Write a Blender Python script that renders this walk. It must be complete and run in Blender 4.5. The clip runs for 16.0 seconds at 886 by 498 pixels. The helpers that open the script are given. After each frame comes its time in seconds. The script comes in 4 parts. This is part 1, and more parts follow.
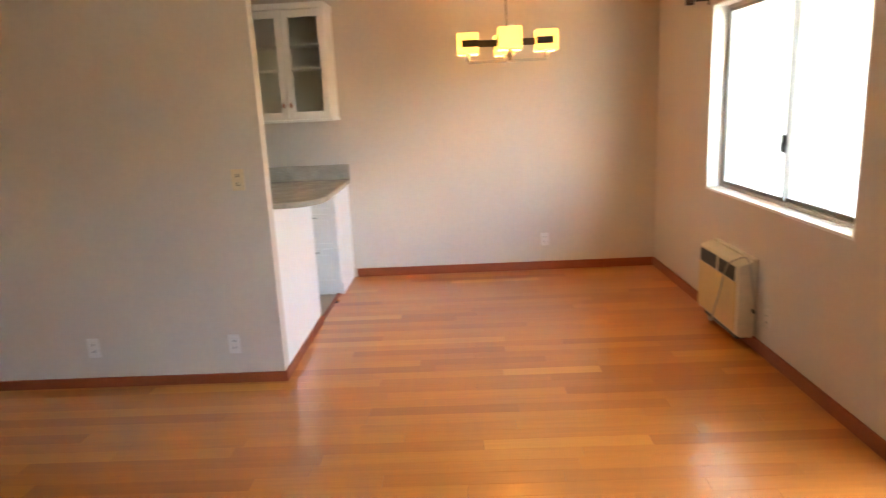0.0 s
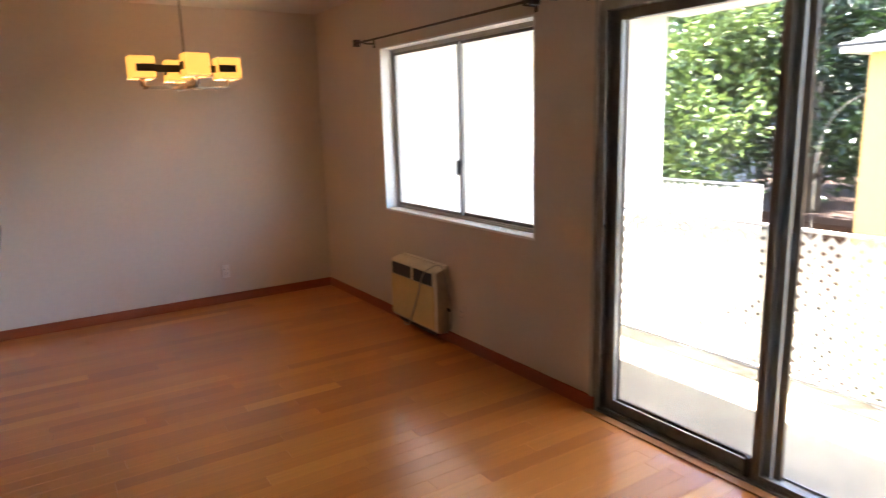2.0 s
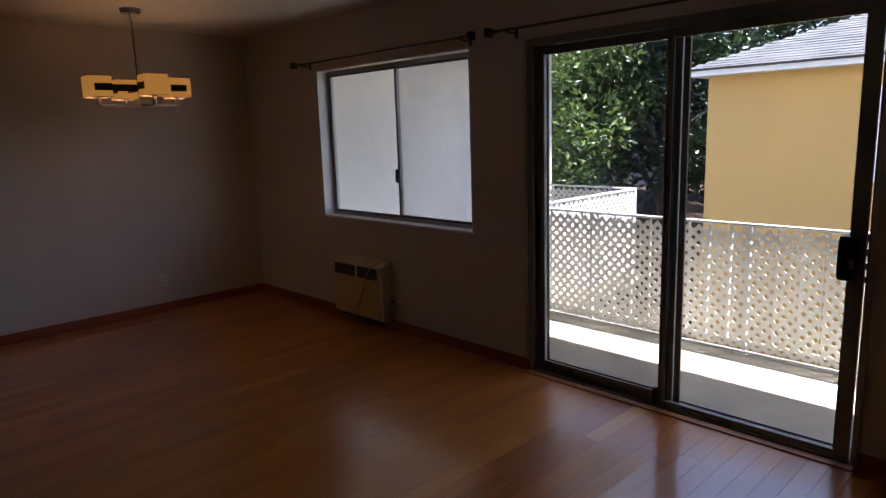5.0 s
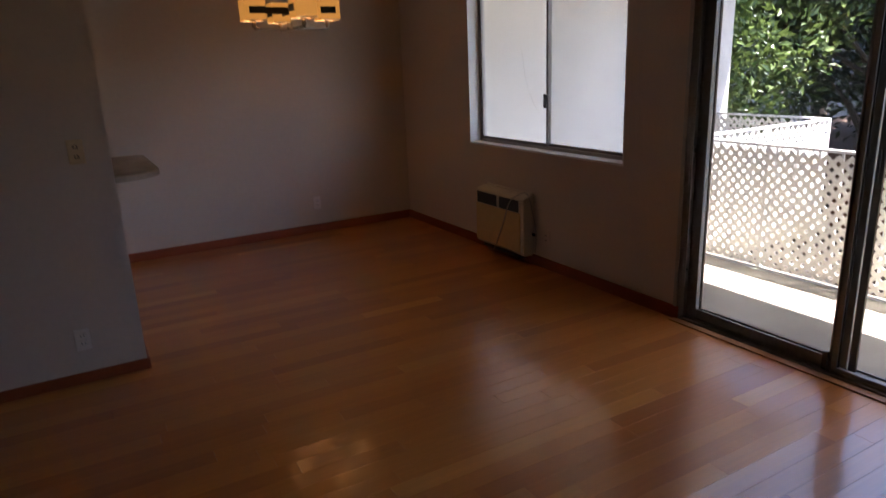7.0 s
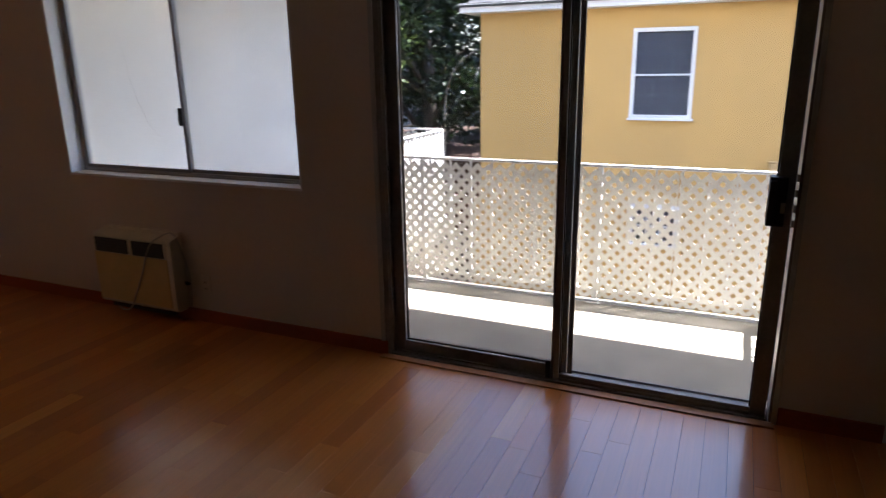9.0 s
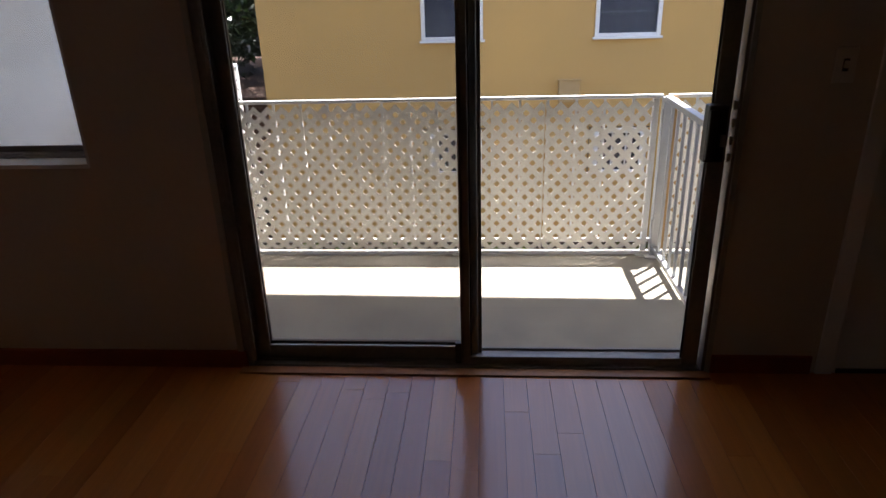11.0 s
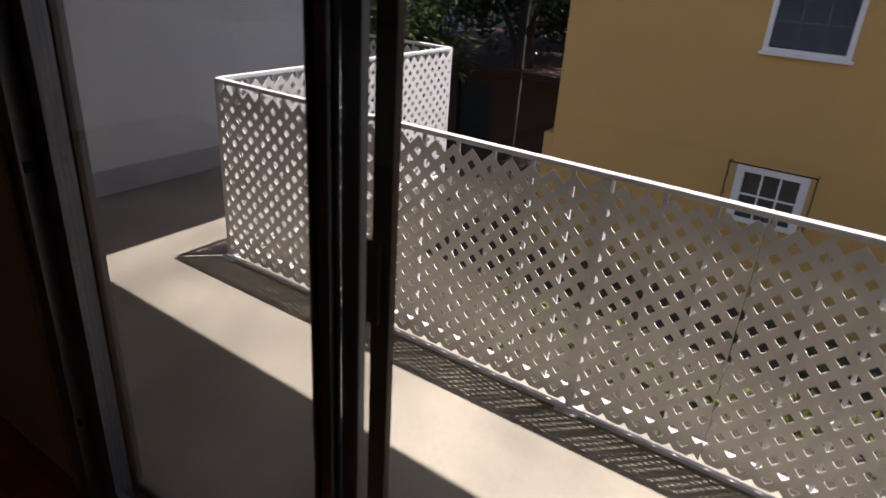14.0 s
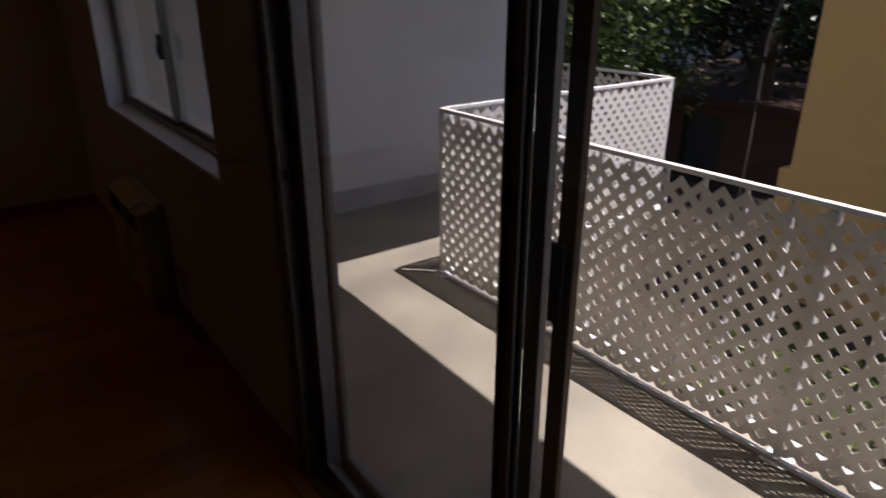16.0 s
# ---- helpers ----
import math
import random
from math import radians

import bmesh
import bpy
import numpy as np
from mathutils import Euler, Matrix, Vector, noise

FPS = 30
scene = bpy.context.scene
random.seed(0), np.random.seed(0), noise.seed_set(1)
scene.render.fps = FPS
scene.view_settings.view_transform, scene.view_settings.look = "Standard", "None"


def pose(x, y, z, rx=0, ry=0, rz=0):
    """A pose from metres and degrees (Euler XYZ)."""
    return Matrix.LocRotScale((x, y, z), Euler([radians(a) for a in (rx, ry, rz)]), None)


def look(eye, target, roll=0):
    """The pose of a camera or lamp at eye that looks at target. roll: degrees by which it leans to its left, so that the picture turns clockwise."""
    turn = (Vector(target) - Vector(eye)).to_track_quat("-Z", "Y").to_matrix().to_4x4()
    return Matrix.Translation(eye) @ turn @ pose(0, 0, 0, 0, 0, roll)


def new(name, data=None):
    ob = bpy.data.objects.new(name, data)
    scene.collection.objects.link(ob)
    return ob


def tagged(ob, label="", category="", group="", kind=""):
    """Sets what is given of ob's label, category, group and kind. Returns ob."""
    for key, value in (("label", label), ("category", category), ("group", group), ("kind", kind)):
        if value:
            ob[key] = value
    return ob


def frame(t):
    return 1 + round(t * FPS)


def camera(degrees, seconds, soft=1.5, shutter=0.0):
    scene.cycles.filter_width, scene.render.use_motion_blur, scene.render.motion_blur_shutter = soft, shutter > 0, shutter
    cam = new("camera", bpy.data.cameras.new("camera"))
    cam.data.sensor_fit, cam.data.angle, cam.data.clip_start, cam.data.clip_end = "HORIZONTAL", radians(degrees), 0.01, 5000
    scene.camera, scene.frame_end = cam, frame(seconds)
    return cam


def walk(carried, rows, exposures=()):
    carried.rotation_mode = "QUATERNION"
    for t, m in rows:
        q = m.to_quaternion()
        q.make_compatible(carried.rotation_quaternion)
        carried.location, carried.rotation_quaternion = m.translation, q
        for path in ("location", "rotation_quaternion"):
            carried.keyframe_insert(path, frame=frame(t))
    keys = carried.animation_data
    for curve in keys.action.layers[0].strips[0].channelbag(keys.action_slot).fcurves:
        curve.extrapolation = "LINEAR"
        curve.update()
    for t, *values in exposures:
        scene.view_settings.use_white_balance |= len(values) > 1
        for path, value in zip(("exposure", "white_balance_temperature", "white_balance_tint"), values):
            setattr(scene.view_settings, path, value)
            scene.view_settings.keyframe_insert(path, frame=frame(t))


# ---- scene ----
cam = camera(68.2, 16.0, soft=1.25, shutter=0.5)
PATH = [
    (0, (-1.693, -5.675, 1.517), (-1.76, -3.725, 1.08), -2.8),
    (0.5, (-1.919, -5.677, 1.532), (-1.644, -3.752, 1.064), -2.3),
    (1, (-2.044, -5.579, 1.526), (-1.516, -3.697, 1.1), -3.3),
    (1.5, (-2.153, -5.513, 1.529), (-1.394, -3.714, 1.093), -0.8),
    (2, (-2.399, -5.602, 1.538), (-1.334, -3.956, 1.144), -1.6),
    (2.5, (-2.616, -5.733, 1.547), (-1.371, -4.224, 1.134), -1.4),
    (3, (-2.717, -5.825, 1.545), (-1.448, -4.331, 1.147), -1.8),
    (3.5, (-2.804, -5.864, 1.541), (-1.503, -4.394, 1.156), -1.0),
    (3.7, (-2.904, -5.856, 1.545), (-1.515, -4.468, 1.166), -1.8),
    (5.8, (-3.192, -5.807, 1.539), (-1.902, -4.309, 1.24), -1.7),
    (6, (-3.171, -5.793, 1.536), (-1.969, -4.222, 1.237), -1.9),
    (6.5, (-3.073, -5.771, 1.53), (-2.04, -4.093, 1.185), -2.1),
    (7, (-2.936, -5.757, 1.5), (-1.99, -4.082, 0.952), -2.4),
    (7.5, (-2.849, -5.645, 1.47), (-1.656, -4.157, 0.868), -2.9),
    (8, (-2.924, -5.386, 1.482), (-1.401, -4.218, 0.923), -3.6),
    (8.5, (-2.87, -5.163, 1.462), (-1.193, -4.214, 0.926), -2.5),
    (9, (-2.791, -4.894, 1.469), (-1.033, -4.109, 0.928), -0.9),
    (9.5, (-2.756, -4.615, 1.454), (-0.897, -4.127, 0.902), -2.3),
    (9.7, (-2.734, -4.535, 1.456), (-0.853, -4.163, 0.887), -1.6),
    (11.8, (-1.738, -4.291, 1.414), (0.101, -4.167, 0.638), -2.0),
    (12, (-1.599, -4.355, 1.407), (0.222, -4.092, 0.623), -1.1),
    (12.5, (-1.319, -4.471, 1.42), (0.453, -4.017, 0.612), 1.4),
    (13, (-1.019, -4.489, 1.415), (0.729, -3.925, 0.623), 2.6),
    (13.5, (-0.791, -4.632, 1.423), (0.839, -3.796, 0.622), 2.1),
    (14, (-0.58, -4.818, 1.457), (0.933, -3.807, 0.628), 3.9),
    (14.5, (-0.528, -4.856, 1.495), (0.954, -3.711, 0.791), 1.9),
    (15, (-0.528, -4.851, 1.492), (0.927, -3.68, 0.776), 1.9),
    (15.5, (-0.555, -4.843, 1.463), (0.725, -3.532, 0.663), 1.4),
    (16, (-0.625, -4.915, 1.448), (0.468, -3.42, 0.693), -0.1),
]
walk(cam, [(t, look(eye, target, roll)) for t, eye, target, roll in PATH],
     exposures=[(0.0, 6.68, 6570, 9), (0.5, 6.54, 6570, 10), (1.0, 6.40, 6520, 11), (1.5, 5.96, 6620, 13), (2.2, 5.19, 6120, 20), (3.0, 4.07, 5680, 23), (3.7, 3.76, 5680, 24), (5.8, 2.82, 5910, 21), (6.0, 2.87, 5910, 21), (6.5, 3.42, 6010, 24), (7.0, 3.69, 6090, 25), (7.5, 4.09, 5990, 26), (8.0, 4.29, 5990, 27), (8.5, 3.89, 5890, 24), (9.5, 3.19, 5910, 22), (12.0, 2.25, 6330, 25), (13.5, 1.42, 6330, 28), (14.5, 1.15, 6330, 29), (16.0, 1.01, 6330, 30)])

# ---- world and sun ----
TO_SUN = Vector((0.212, -0.205, 1.0)).normalized()
world = bpy.data.worlds.new("sky")
scene.world = world
world.use_nodes = True
wn = world.node_tree.nodes
sky = wn.new("ShaderNodeTexSky")
sky.sky_type = "NISHITA"
sky.sun_disc = False
sky.dust_density = 1.6
sky.ozone_density = 1.0
sky.sun_elevation = math.asin(TO_SUN.z)
sky.sun_rotation = math.atan2(TO_SUN.x, TO_SUN.y)
wn["Background"].inputs["Strength"].default_value = 0.066
world.node_tree.links.new(sky.outputs["Color"], wn["Background"].inputs["Color"])
sun_data = bpy.data.lights.new("sun", "SUN")
sun_data.energy = 4.1
sun_data.angle = radians(0.5)
sun_data.color = (1.0, 0.945, 0.86)
sun = new("sun", sun_data)
sun.matrix_world = look(TO_SUN * 40, (0, 0, 0))


# ---- materials ----
def material(name, base, rough=0.5, metal=0.0, var=0.10, scale=1.5, grain=0.05, gscale=60.0, bump=0.1, bscale=120.0,
             stretch=(1, 1, 1), spec=0.5, coat=0.0, depth=0.002):
    """A procedural surface: a base colour with broad stains and fine grain, and a fine relief."""
    m = bpy.data.materials.new(name)
    m.use_nodes = True
    n, l = m.node_tree.nodes, m.node_tree.links
    b = n["Principled BSDF"]
    b.inputs["Roughness"].default_value = rough
    b.inputs["Metallic"].default_value = metal
    b.inputs["Specular IOR Level"].default_value = spec
    b.inputs["Coat Weight"].default_value = coat
    b.inputs["Coat Roughness"].default_value = 0.12
    tc = n.new("ShaderNodeTexCoord")
    mp = n.new("ShaderNodeMapping")
    mp.inputs["Scale"].default_value = stretch
    l.new(tc.outputs["Object"], mp.inputs["Vector"])
    broad = n.new("ShaderNodeTexNoise")
    broad.inputs["Scale"].default_value = scale
    broad.inputs["Detail"].default_value = 5
    fine = n.new("ShaderNodeTexNoise")
    fine.inputs["Scale"].default_value = gscale
    fine.inputs["Detail"].default_value = 3
    l.new(mp.outputs["Vector"], broad.inputs["Vector"])
    l.new(mp.outputs["Vector"], fine.inputs["Vector"])

    def span(source, amount):
        r = n.new("ShaderNodeMapRange")
        r.inputs["From Min"].default_value, r.inputs["From Max"].default_value = 0.3, 0.7
        r.inputs["To Min"].default_value, r.inputs["To Max"].default_value = 1 - amount, 1 + amount
        l.new(source, r.inputs["Value"])
        return r.outputs["Result"]
    mul = n.new("ShaderNodeMath")
    mul.operation = "MULTIPLY"
    l.new(span(broad.outputs["Fac"], var), mul.inputs[0])
    l.new(span(fine.outputs["Fac"], grain), mul.inputs[1])
    tint = n.new("ShaderNodeVectorMath")
    tint.operation = "SCALE"
    tint.inputs[0].default_value = base
    l.new(mul.outputs[0], tint.inputs["Scale"])
    l.new(tint.outputs["Vector"], b.inputs["Base Color"])
    rr = n.new("ShaderNodeMath")
    rr.operation = "MULTIPLY"
    rr.inputs[1].default_value = rough
    l.new(span(broad.outputs["Fac"], 0.18), rr.inputs[0])
    l.new(rr.outputs[0], b.inputs["Roughness"])
    if bump:
        bn = n.new("ShaderNodeTexNoise")
        bn.inputs["Scale"].default_value = bscale
        bn.inputs["Detail"].default_value = 4
        l.new(mp.outputs["Vector"], bn.inputs["Vector"])
        bp = n.new("ShaderNodeBump")
        bp.inputs["Strength"].default_value = bump
        bp.inputs["Distance"].default_value = depth
        l.new(bn.outputs["Fac"], bp.inputs["Height"])
        l.new(bp.outputs["Normal"], b.inputs["Normal"])
    return m


def plank_material(name, islands):
    """Honey-coloured oak strip: each board has its own tone, with long grain, under a satin varnish."""
    m = bpy.data.materials.new(name)
    m.use_nodes = True
    n, l = m.node_tree.nodes, m.node_tree.links
    b = n["Principled BSDF"]
    if islands:
        rnd = n.new("ShaderNodeNewGeometry").outputs["Random Per Island"]
    else:
        rnd = n.new("ShaderNodeObjectInfo").outputs["Random"]
    tc = n.new("ShaderNodeTexCoord")
    shift = n.new("ShaderNodeVectorMath")
    shift.operation = "SCALE"
    shift.inputs[0].default_value = (37.0, 11.0, 5.0)
    l.new(rnd, shift.inputs["Scale"])
    add = n.new("ShaderNodeVectorMath")
    add.operation = "ADD"
    l.new(tc.outputs["Object"], add.inputs[0])
    l.new(shift.outputs["Vector"], add.inputs[1])
    mp = n.new("ShaderNodeMapping")
    mp.inputs["Scale"].default_value = (1.6, 38.0, 38.0)
    l.new(add.outputs["Vector"], mp.inputs["Vector"])
    g = n.new("ShaderNodeTexNoise")
    g.inputs["Scale"].default_value = 1.6
    g.inputs["Detail"].default_value = 6
    g.inputs["Distortion"].default_value = 0.6
    l.new(mp.outputs["Vector"], g.inputs["Vector"])
    tone = n.new("ShaderNodeValToRGB")
    e = tone.color_ramp.elements
    e[0].position, e[0].color = 0.0, (0.405, 0.114, 0.0170, 1)
    e[1].position, e[1].color = 1.0, (0.640, 0.250, 0.046, 1)
    mid = e.new(0.30)
    mid.color = (0.495, 0.154, 0.0225, 1)
    mid2 = e.new(0.90)
    mid2.color = (0.545, 0.184, 0.028, 1)
    l.new(rnd, tone.inputs["Fac"])
    r = n.new("ShaderNodeMapRange")
    r.inputs["From Min"].default_value, r.inputs["From Max"].default_value = 0.3, 0.7
    r.inputs["To Min"].default_value, r.inputs["To Max"].default_value = 0.93, 1.06
    l.new(g.outputs["Fac"], r.inputs["Value"])
    sc = n.new("ShaderNodeVectorMath")
    sc.operation = "SCALE"
    l.new(tone.outputs["Color"], sc.inputs[0])
    l.new(r.outputs["Result"], sc.inputs["Scale"])
    l.new(sc.outputs["Vector"], b.inputs["Base Color"])
    wear = n.new("ShaderNodeTexNoise")
    wear.inputs["Scale"].default_value = 3.0
    wear.inputs["Detail"].default_value = 5
    l.new(add.outputs["Vector"], wear.inputs["Vector"])
    ro = n.new("ShaderNodeMapRange")
    ro.inputs["To Min"].default_value, ro.inputs["To Max"].default_value = 0.26, 0.36
    l.new(wear.outputs["Fac"], ro.inputs["Value"])
    l.new(ro.outputs["Result"], b.inputs["Roughness"])
    b.inputs["Coat Weight"].default_value = 0.65
    b.inputs["Coat Roughness"].default_value = 0.115
    b.inputs["Coat IOR"].default_value = 1.6
    # each board lies a hair out of level, and the varnish has a slow ripple
    dice = n.new("ShaderNodeTexWhiteNoise")
    dice.noise_dimensions = "1D"
    l.new(rnd, dice.inputs["W"])
    centre = n.new("ShaderNodeVectorMath")
    centre.operation = "SUBTRACT"
    centre.inputs[1].default_value = (0.5, 0.5, 0.5)
    l.new(dice.outputs["Color"], centre.inputs[0])
    tilt = n.new("ShaderNodeVectorMath")
    tilt.operation = "MULTIPLY_ADD"
    tilt.inputs[1].default_value = (0.012, 0.020, 0.0)
    l.new(centre.outputs["Vector"], tilt.inputs[0])
    ripple = n.new("ShaderNodeTexNoise")
    ripple.inputs["Scale"].default_value = 9.0
    ripple.inputs["Detail"].default_value = 2
    l.new(tc.outputs["Object"], ripple.inputs["Vector"])
    relief = n.new("ShaderNodeBump")
    relief.inputs["Strength"].default_value = 0.25
    relief.inputs["Distance"].default_value = 0.0016
    l.new(ripple.outputs["Fac"], relief.inputs["Height"])
    l.new(relief.outputs["Normal"], tilt.inputs[2])
    level = n.new("ShaderNodeVectorMath")
    level.operation = "NORMALIZE"
    l.new(tilt.outputs["Vector"], level.inputs[0])
    l.new(level.outputs["Vector"], b.inputs["Normal"])
    l.new(level.outputs["Vector"], b.inputs["Coat Normal"])
    return m


def glass_material(name, tint=(0.93, 0.96, 0.95), gloss=1.0):
    """Clear sheet glass: it lets light through and mirrors by Fresnel."""
    m = bpy.data.materials.new(name)
    m.use_nodes = True
    n, l = m.node_tree.nodes, m.node_tree.links
    n.remove(n["Principled BSDF"])
    tr = n.new("ShaderNodeBsdfTransparent")
    tr.inputs["Color"].default_value = (*tint, 1)
    gl = n.new("ShaderNodeBsdfGlossy")
    gl.inputs["Roughness"].default_value = 0.02
    fr = n.new("ShaderNodeLayerWeight")
    fr.inputs["Blend"].default_value = 0.5
    pw = n.new("ShaderNodeMath")
    pw.operation = "POWER"
    pw.inputs[1].default_value = 4.0
    k = n.new("ShaderNodeMath")
    k.operation = "MULTIPLY_ADD"
    k.inputs[1].default_value = 0.7 * gloss
    k.inputs[2].default_value = 0.035 * gloss
    mx = n.new("ShaderNodeMixShader")
    l.new(fr.outputs["Facing"], pw.inputs[0])
    l.new(pw.outputs[0], k.inputs[0])
    l.new(k.outputs[0], mx.inputs["Fac"])
    l.new(tr.outputs["BSDF"], mx.inputs[1])
    l.new(gl.outputs["BSDF"], mx.inputs[2])
    l.new(mx.outputs["Shader"], n["Material Output"].inputs["Surface"])
    return m


def leaf_material(name, dark, light):
    """Glossy leaves, each with its own green, a little light passing through."""
    m = bpy.data.materials.new(name)
    m.use_nodes = True
    n, l = m.node_tree.nodes, m.node_tree.links
    b = n["Principled BSDF"]
    geo = n.new("ShaderNodeNewGeometry")
    ramp = n.new("ShaderNodeValToRGB")
    ramp.color_ramp.elements[0].color = (*dark, 1)
    ramp.color_ramp.elements[1].color = (*light, 1)
    l.new(geo.outputs["Random Per Island"], ramp.inputs["Fac"])
    l.new(ramp.outputs["Color"], b.inputs["Base Color"])
    b.inputs["Roughness"].default_value = 0.32
    tl = n.new("ShaderNodeBsdfTranslucent")
    l.new(ramp.outputs["Color"], tl.inputs["Color"])
    mx = n.new("ShaderNodeMixShader")
    mx.inputs["Fac"].default_value = 0.25
    l.new(b.outputs["BSDF"], mx.inputs[1])
    l.new(tl.outputs["BSDF"], mx.inputs[2])
    l.new(mx.outputs["Shader"], n["Material Output"].inputs["Surface"])
    return m


def island_material(name, low, high, rough=0.85):
    """Small alike pieces joined in one mesh, each with its own tone."""
    m = bpy.data.materials.new(name)
    m.use_nodes = True
    n, l = m.node_tree.nodes, m.node_tree.links
    geo = n.new("ShaderNodeNewGeometry")
    ramp = n.new("ShaderNodeValToRGB")
    ramp.color_ramp.elements[0].color = (*low, 1)
    ramp.color_ramp.elements[1].color = (*high, 1)
    l.new(geo.outputs["Random Per Island"], ramp.inputs["Fac"])
    no = n.new("ShaderNodeTexNoise")
    no.inputs["Scale"].default_value = 40
    tc = n.new("ShaderNodeTexCoord")
    l.new(tc.outputs["Object"], no.inputs["Vector"])
    r = n.new("ShaderNodeMapRange")
    r.inputs["To Min"].default_value, r.inputs["To Max"].default_value = 0.7, 1.3
    l.new(no.outputs["Fac"], r.inputs["Value"])
    sc = n.new("ShaderNodeVectorMath")
    sc.operation = "SCALE"
    l.new(ramp.outputs["Color"], sc.inputs[0])
    l.new(r.outputs["Result"], sc.inputs["Scale"])
    l.new(sc.outputs["Vector"], n["Principled BSDF"].inputs["Base Color"])
    n["Principled BSDF"].inputs["Roughness"].default_value = rough
    return m


def lampshade_material(name, colour, strength):
    m = bpy.data.materials.new(name)
    m.use_nodes = True
    n, l = m.node_tree.nodes, m.node_tree.links
    b = n["Principled BSDF"]
    b.inputs["Base Color"].default_value = (0.50, 0.30, 0.10, 1)
    b.inputs["Roughness"].default_value = 0.6
    b.inputs["Emission Color"].default_value = (*colour, 1)
    no = n.new("ShaderNodeTexNoise")
    no.inputs["Scale"].default_value = 14
    tc = n.new("ShaderNodeTexCoord")
    l.new(tc.outputs["Object"], no.inputs["Vector"])
    r = n.new("ShaderNodeMapRange")
    r.inputs["To Min"].default_value, r.inputs["To Max"].default_value = strength * 0.8, strength * 1.2
    l.new(no.outputs["Fac"], r.inputs["Value"])
    l.new(r.outputs["Result"], b.inputs["Emission Strength"])
    return m


def see_through(m, colour, share):
    """Thin plastic: part of the light that falls on one side comes out of the other."""
    n, l = m.node_tree.nodes, m.node_tree.links
    tl = n.new("ShaderNodeBsdfTranslucent")
    tl.inputs["Color"].default_value = (*colour, 1)
    mx = n.new("ShaderNodeMixShader")
    mx.inputs["Fac"].default_value = share
    l.new(n["Principled BSDF"].outputs["BSDF"], mx.inputs[1])
    l.new(tl.outputs["BSDF"], mx.inputs[2])
    l.new(mx.outputs["Shader"], n["Material Output"].inputs["Surface"])


def screen_material(name, colour, share):
    """Fine insect mesh, too fine to see its wires: part of it is open."""
    m = bpy.data.materials.new(name)
    m.use_nodes = True
    n, l = m.node_tree.nodes, m.node_tree.links
    p = n["Principled BSDF"]
    p.inputs["Base Color"].default_value = (*colour, 1)
    p.inputs["Roughness"].default_value = 0.8
    tr = n.new("ShaderNodeBsdfTransparent")
    mx = n.new("ShaderNodeMixShader")
    mx.inputs["Fac"].default_value = share
    l.new(tr.outputs["BSDF"], mx.inputs[1])
    l.new(p.outputs["BSDF"], mx.inputs[2])
    l.new(mx.outputs["Shader"], n["Material Output"].inputs["Surface"])
    return m


SCREENMESH = screen_material("insect_screen_mesh", (0.08, 0.09, 0.12), 0.40)
DOORMESH = screen_material("door_screen_mesh", (0.16, 0.16, 0.17), 0.12)
PAINT = material("wall_paint", (0.590, 0.512, 0.436), 0.62, var=0.035, scale=0.9, grain=0.02, gscale=40, bump=0.22, bscale=55, depth=0.0016)
CEIL = material("ceiling_paint", (0.62, 0.57, 0.51), 0.75, var=0.03, bump=0.3, bscale=70)
TRIMWHITE = material("white_gloss_paint", (0.80, 0.79, 0.77), 0.38, var=0.03, grain=0.02, bump=0.05)
CABINET = material("cabinet_paint", (0.78, 0.76, 0.72), 0.42, var=0.04, grain=0.02, bump=0.04)
BASEWOOD = material("baseboard_wood", (0.27, 0.062, 0.018), 0.5, var=0.18, scale=2.0, grain=0.12, gscale=50, bump=0.05, stretch=(1, 1, 6))
SLABDARK = material("dark_underlay", (0.03, 0.018, 0.01), 0.9, var=0.2, bump=0.05)
KNOBWOOD = material("brown_knob", (0.26, 0.12, 0.06), 0.4, var=0.12, bump=0.03)
SILLWOOD = material("threshold_wood", (0.40, 0.17, 0.055), 0.40, var=0.15, grain=0.12, gscale=40, bump=0.06)
ALU = material("dull_aluminium", (0.42, 0.41, 0.39), 0.48, metal=0.4, var=0.12, scale=3, grain=0.06, bump=0.05)
ALUDARK = material("weathered_aluminium", (0.21, 0.20, 0.19), 0.45, metal=0.5, var=0.18, scale=4, grain=0.1, bump=0.06)
BLACK = material("black_plastic", (0.012, 0.012, 0.012), 0.45, var=0.1, bump=0.03)
GASKET = material("rubber_seal", (0.02, 0.02, 0.02), 0.7, var=0.1, bump=0.05)
GLASS = glass_material("window_glass")
GLASSCAB = glass_material("cabinet_glass", (0.94, 0.95, 0.92), 0.6)
GRANITE = material("speckled_granite", (0.37, 0.325, 0.26), 0.22, var=0.12, scale=8, grain=0.2, gscale=150, bump=0.02)
KTILE = material("kitchen_vinyl", (0.42, 0.40, 0.37), 0.4, var=0.1, scale=4, grain=0.06, bump=0.05)
HEATER = material("cream_enamel", (0.60, 0.44, 0.19), 0.42, var=0.10, scale=5, grain=0.04, bump=0.05)
HEATERTOP = material("pale_enamel", (0.62, 0.55, 0.42), 0.42, var=0.08, scale=5, grain=0.04, bump=0.05)
GRILLE = material("dark_louvre", (0.035, 0.04, 0.05), 0.5, var=0.2, bump=0.05)
CORD = material("grey_cord", (0.42, 0.38, 0.33), 0.5, var=0.1, bump=0.03)
PLATE = material("white_plate", (0.69, 0.64, 0.59), 0.35, var=0.03, bump=0.02)
IVORY = material("ivory_plate", (0.66, 0.52, 0.32), 0.35, var=0.04, bump=0.02)
SLOT = material("socket_slot", (0.04, 0.03, 0.03), 0.5, bump=0)
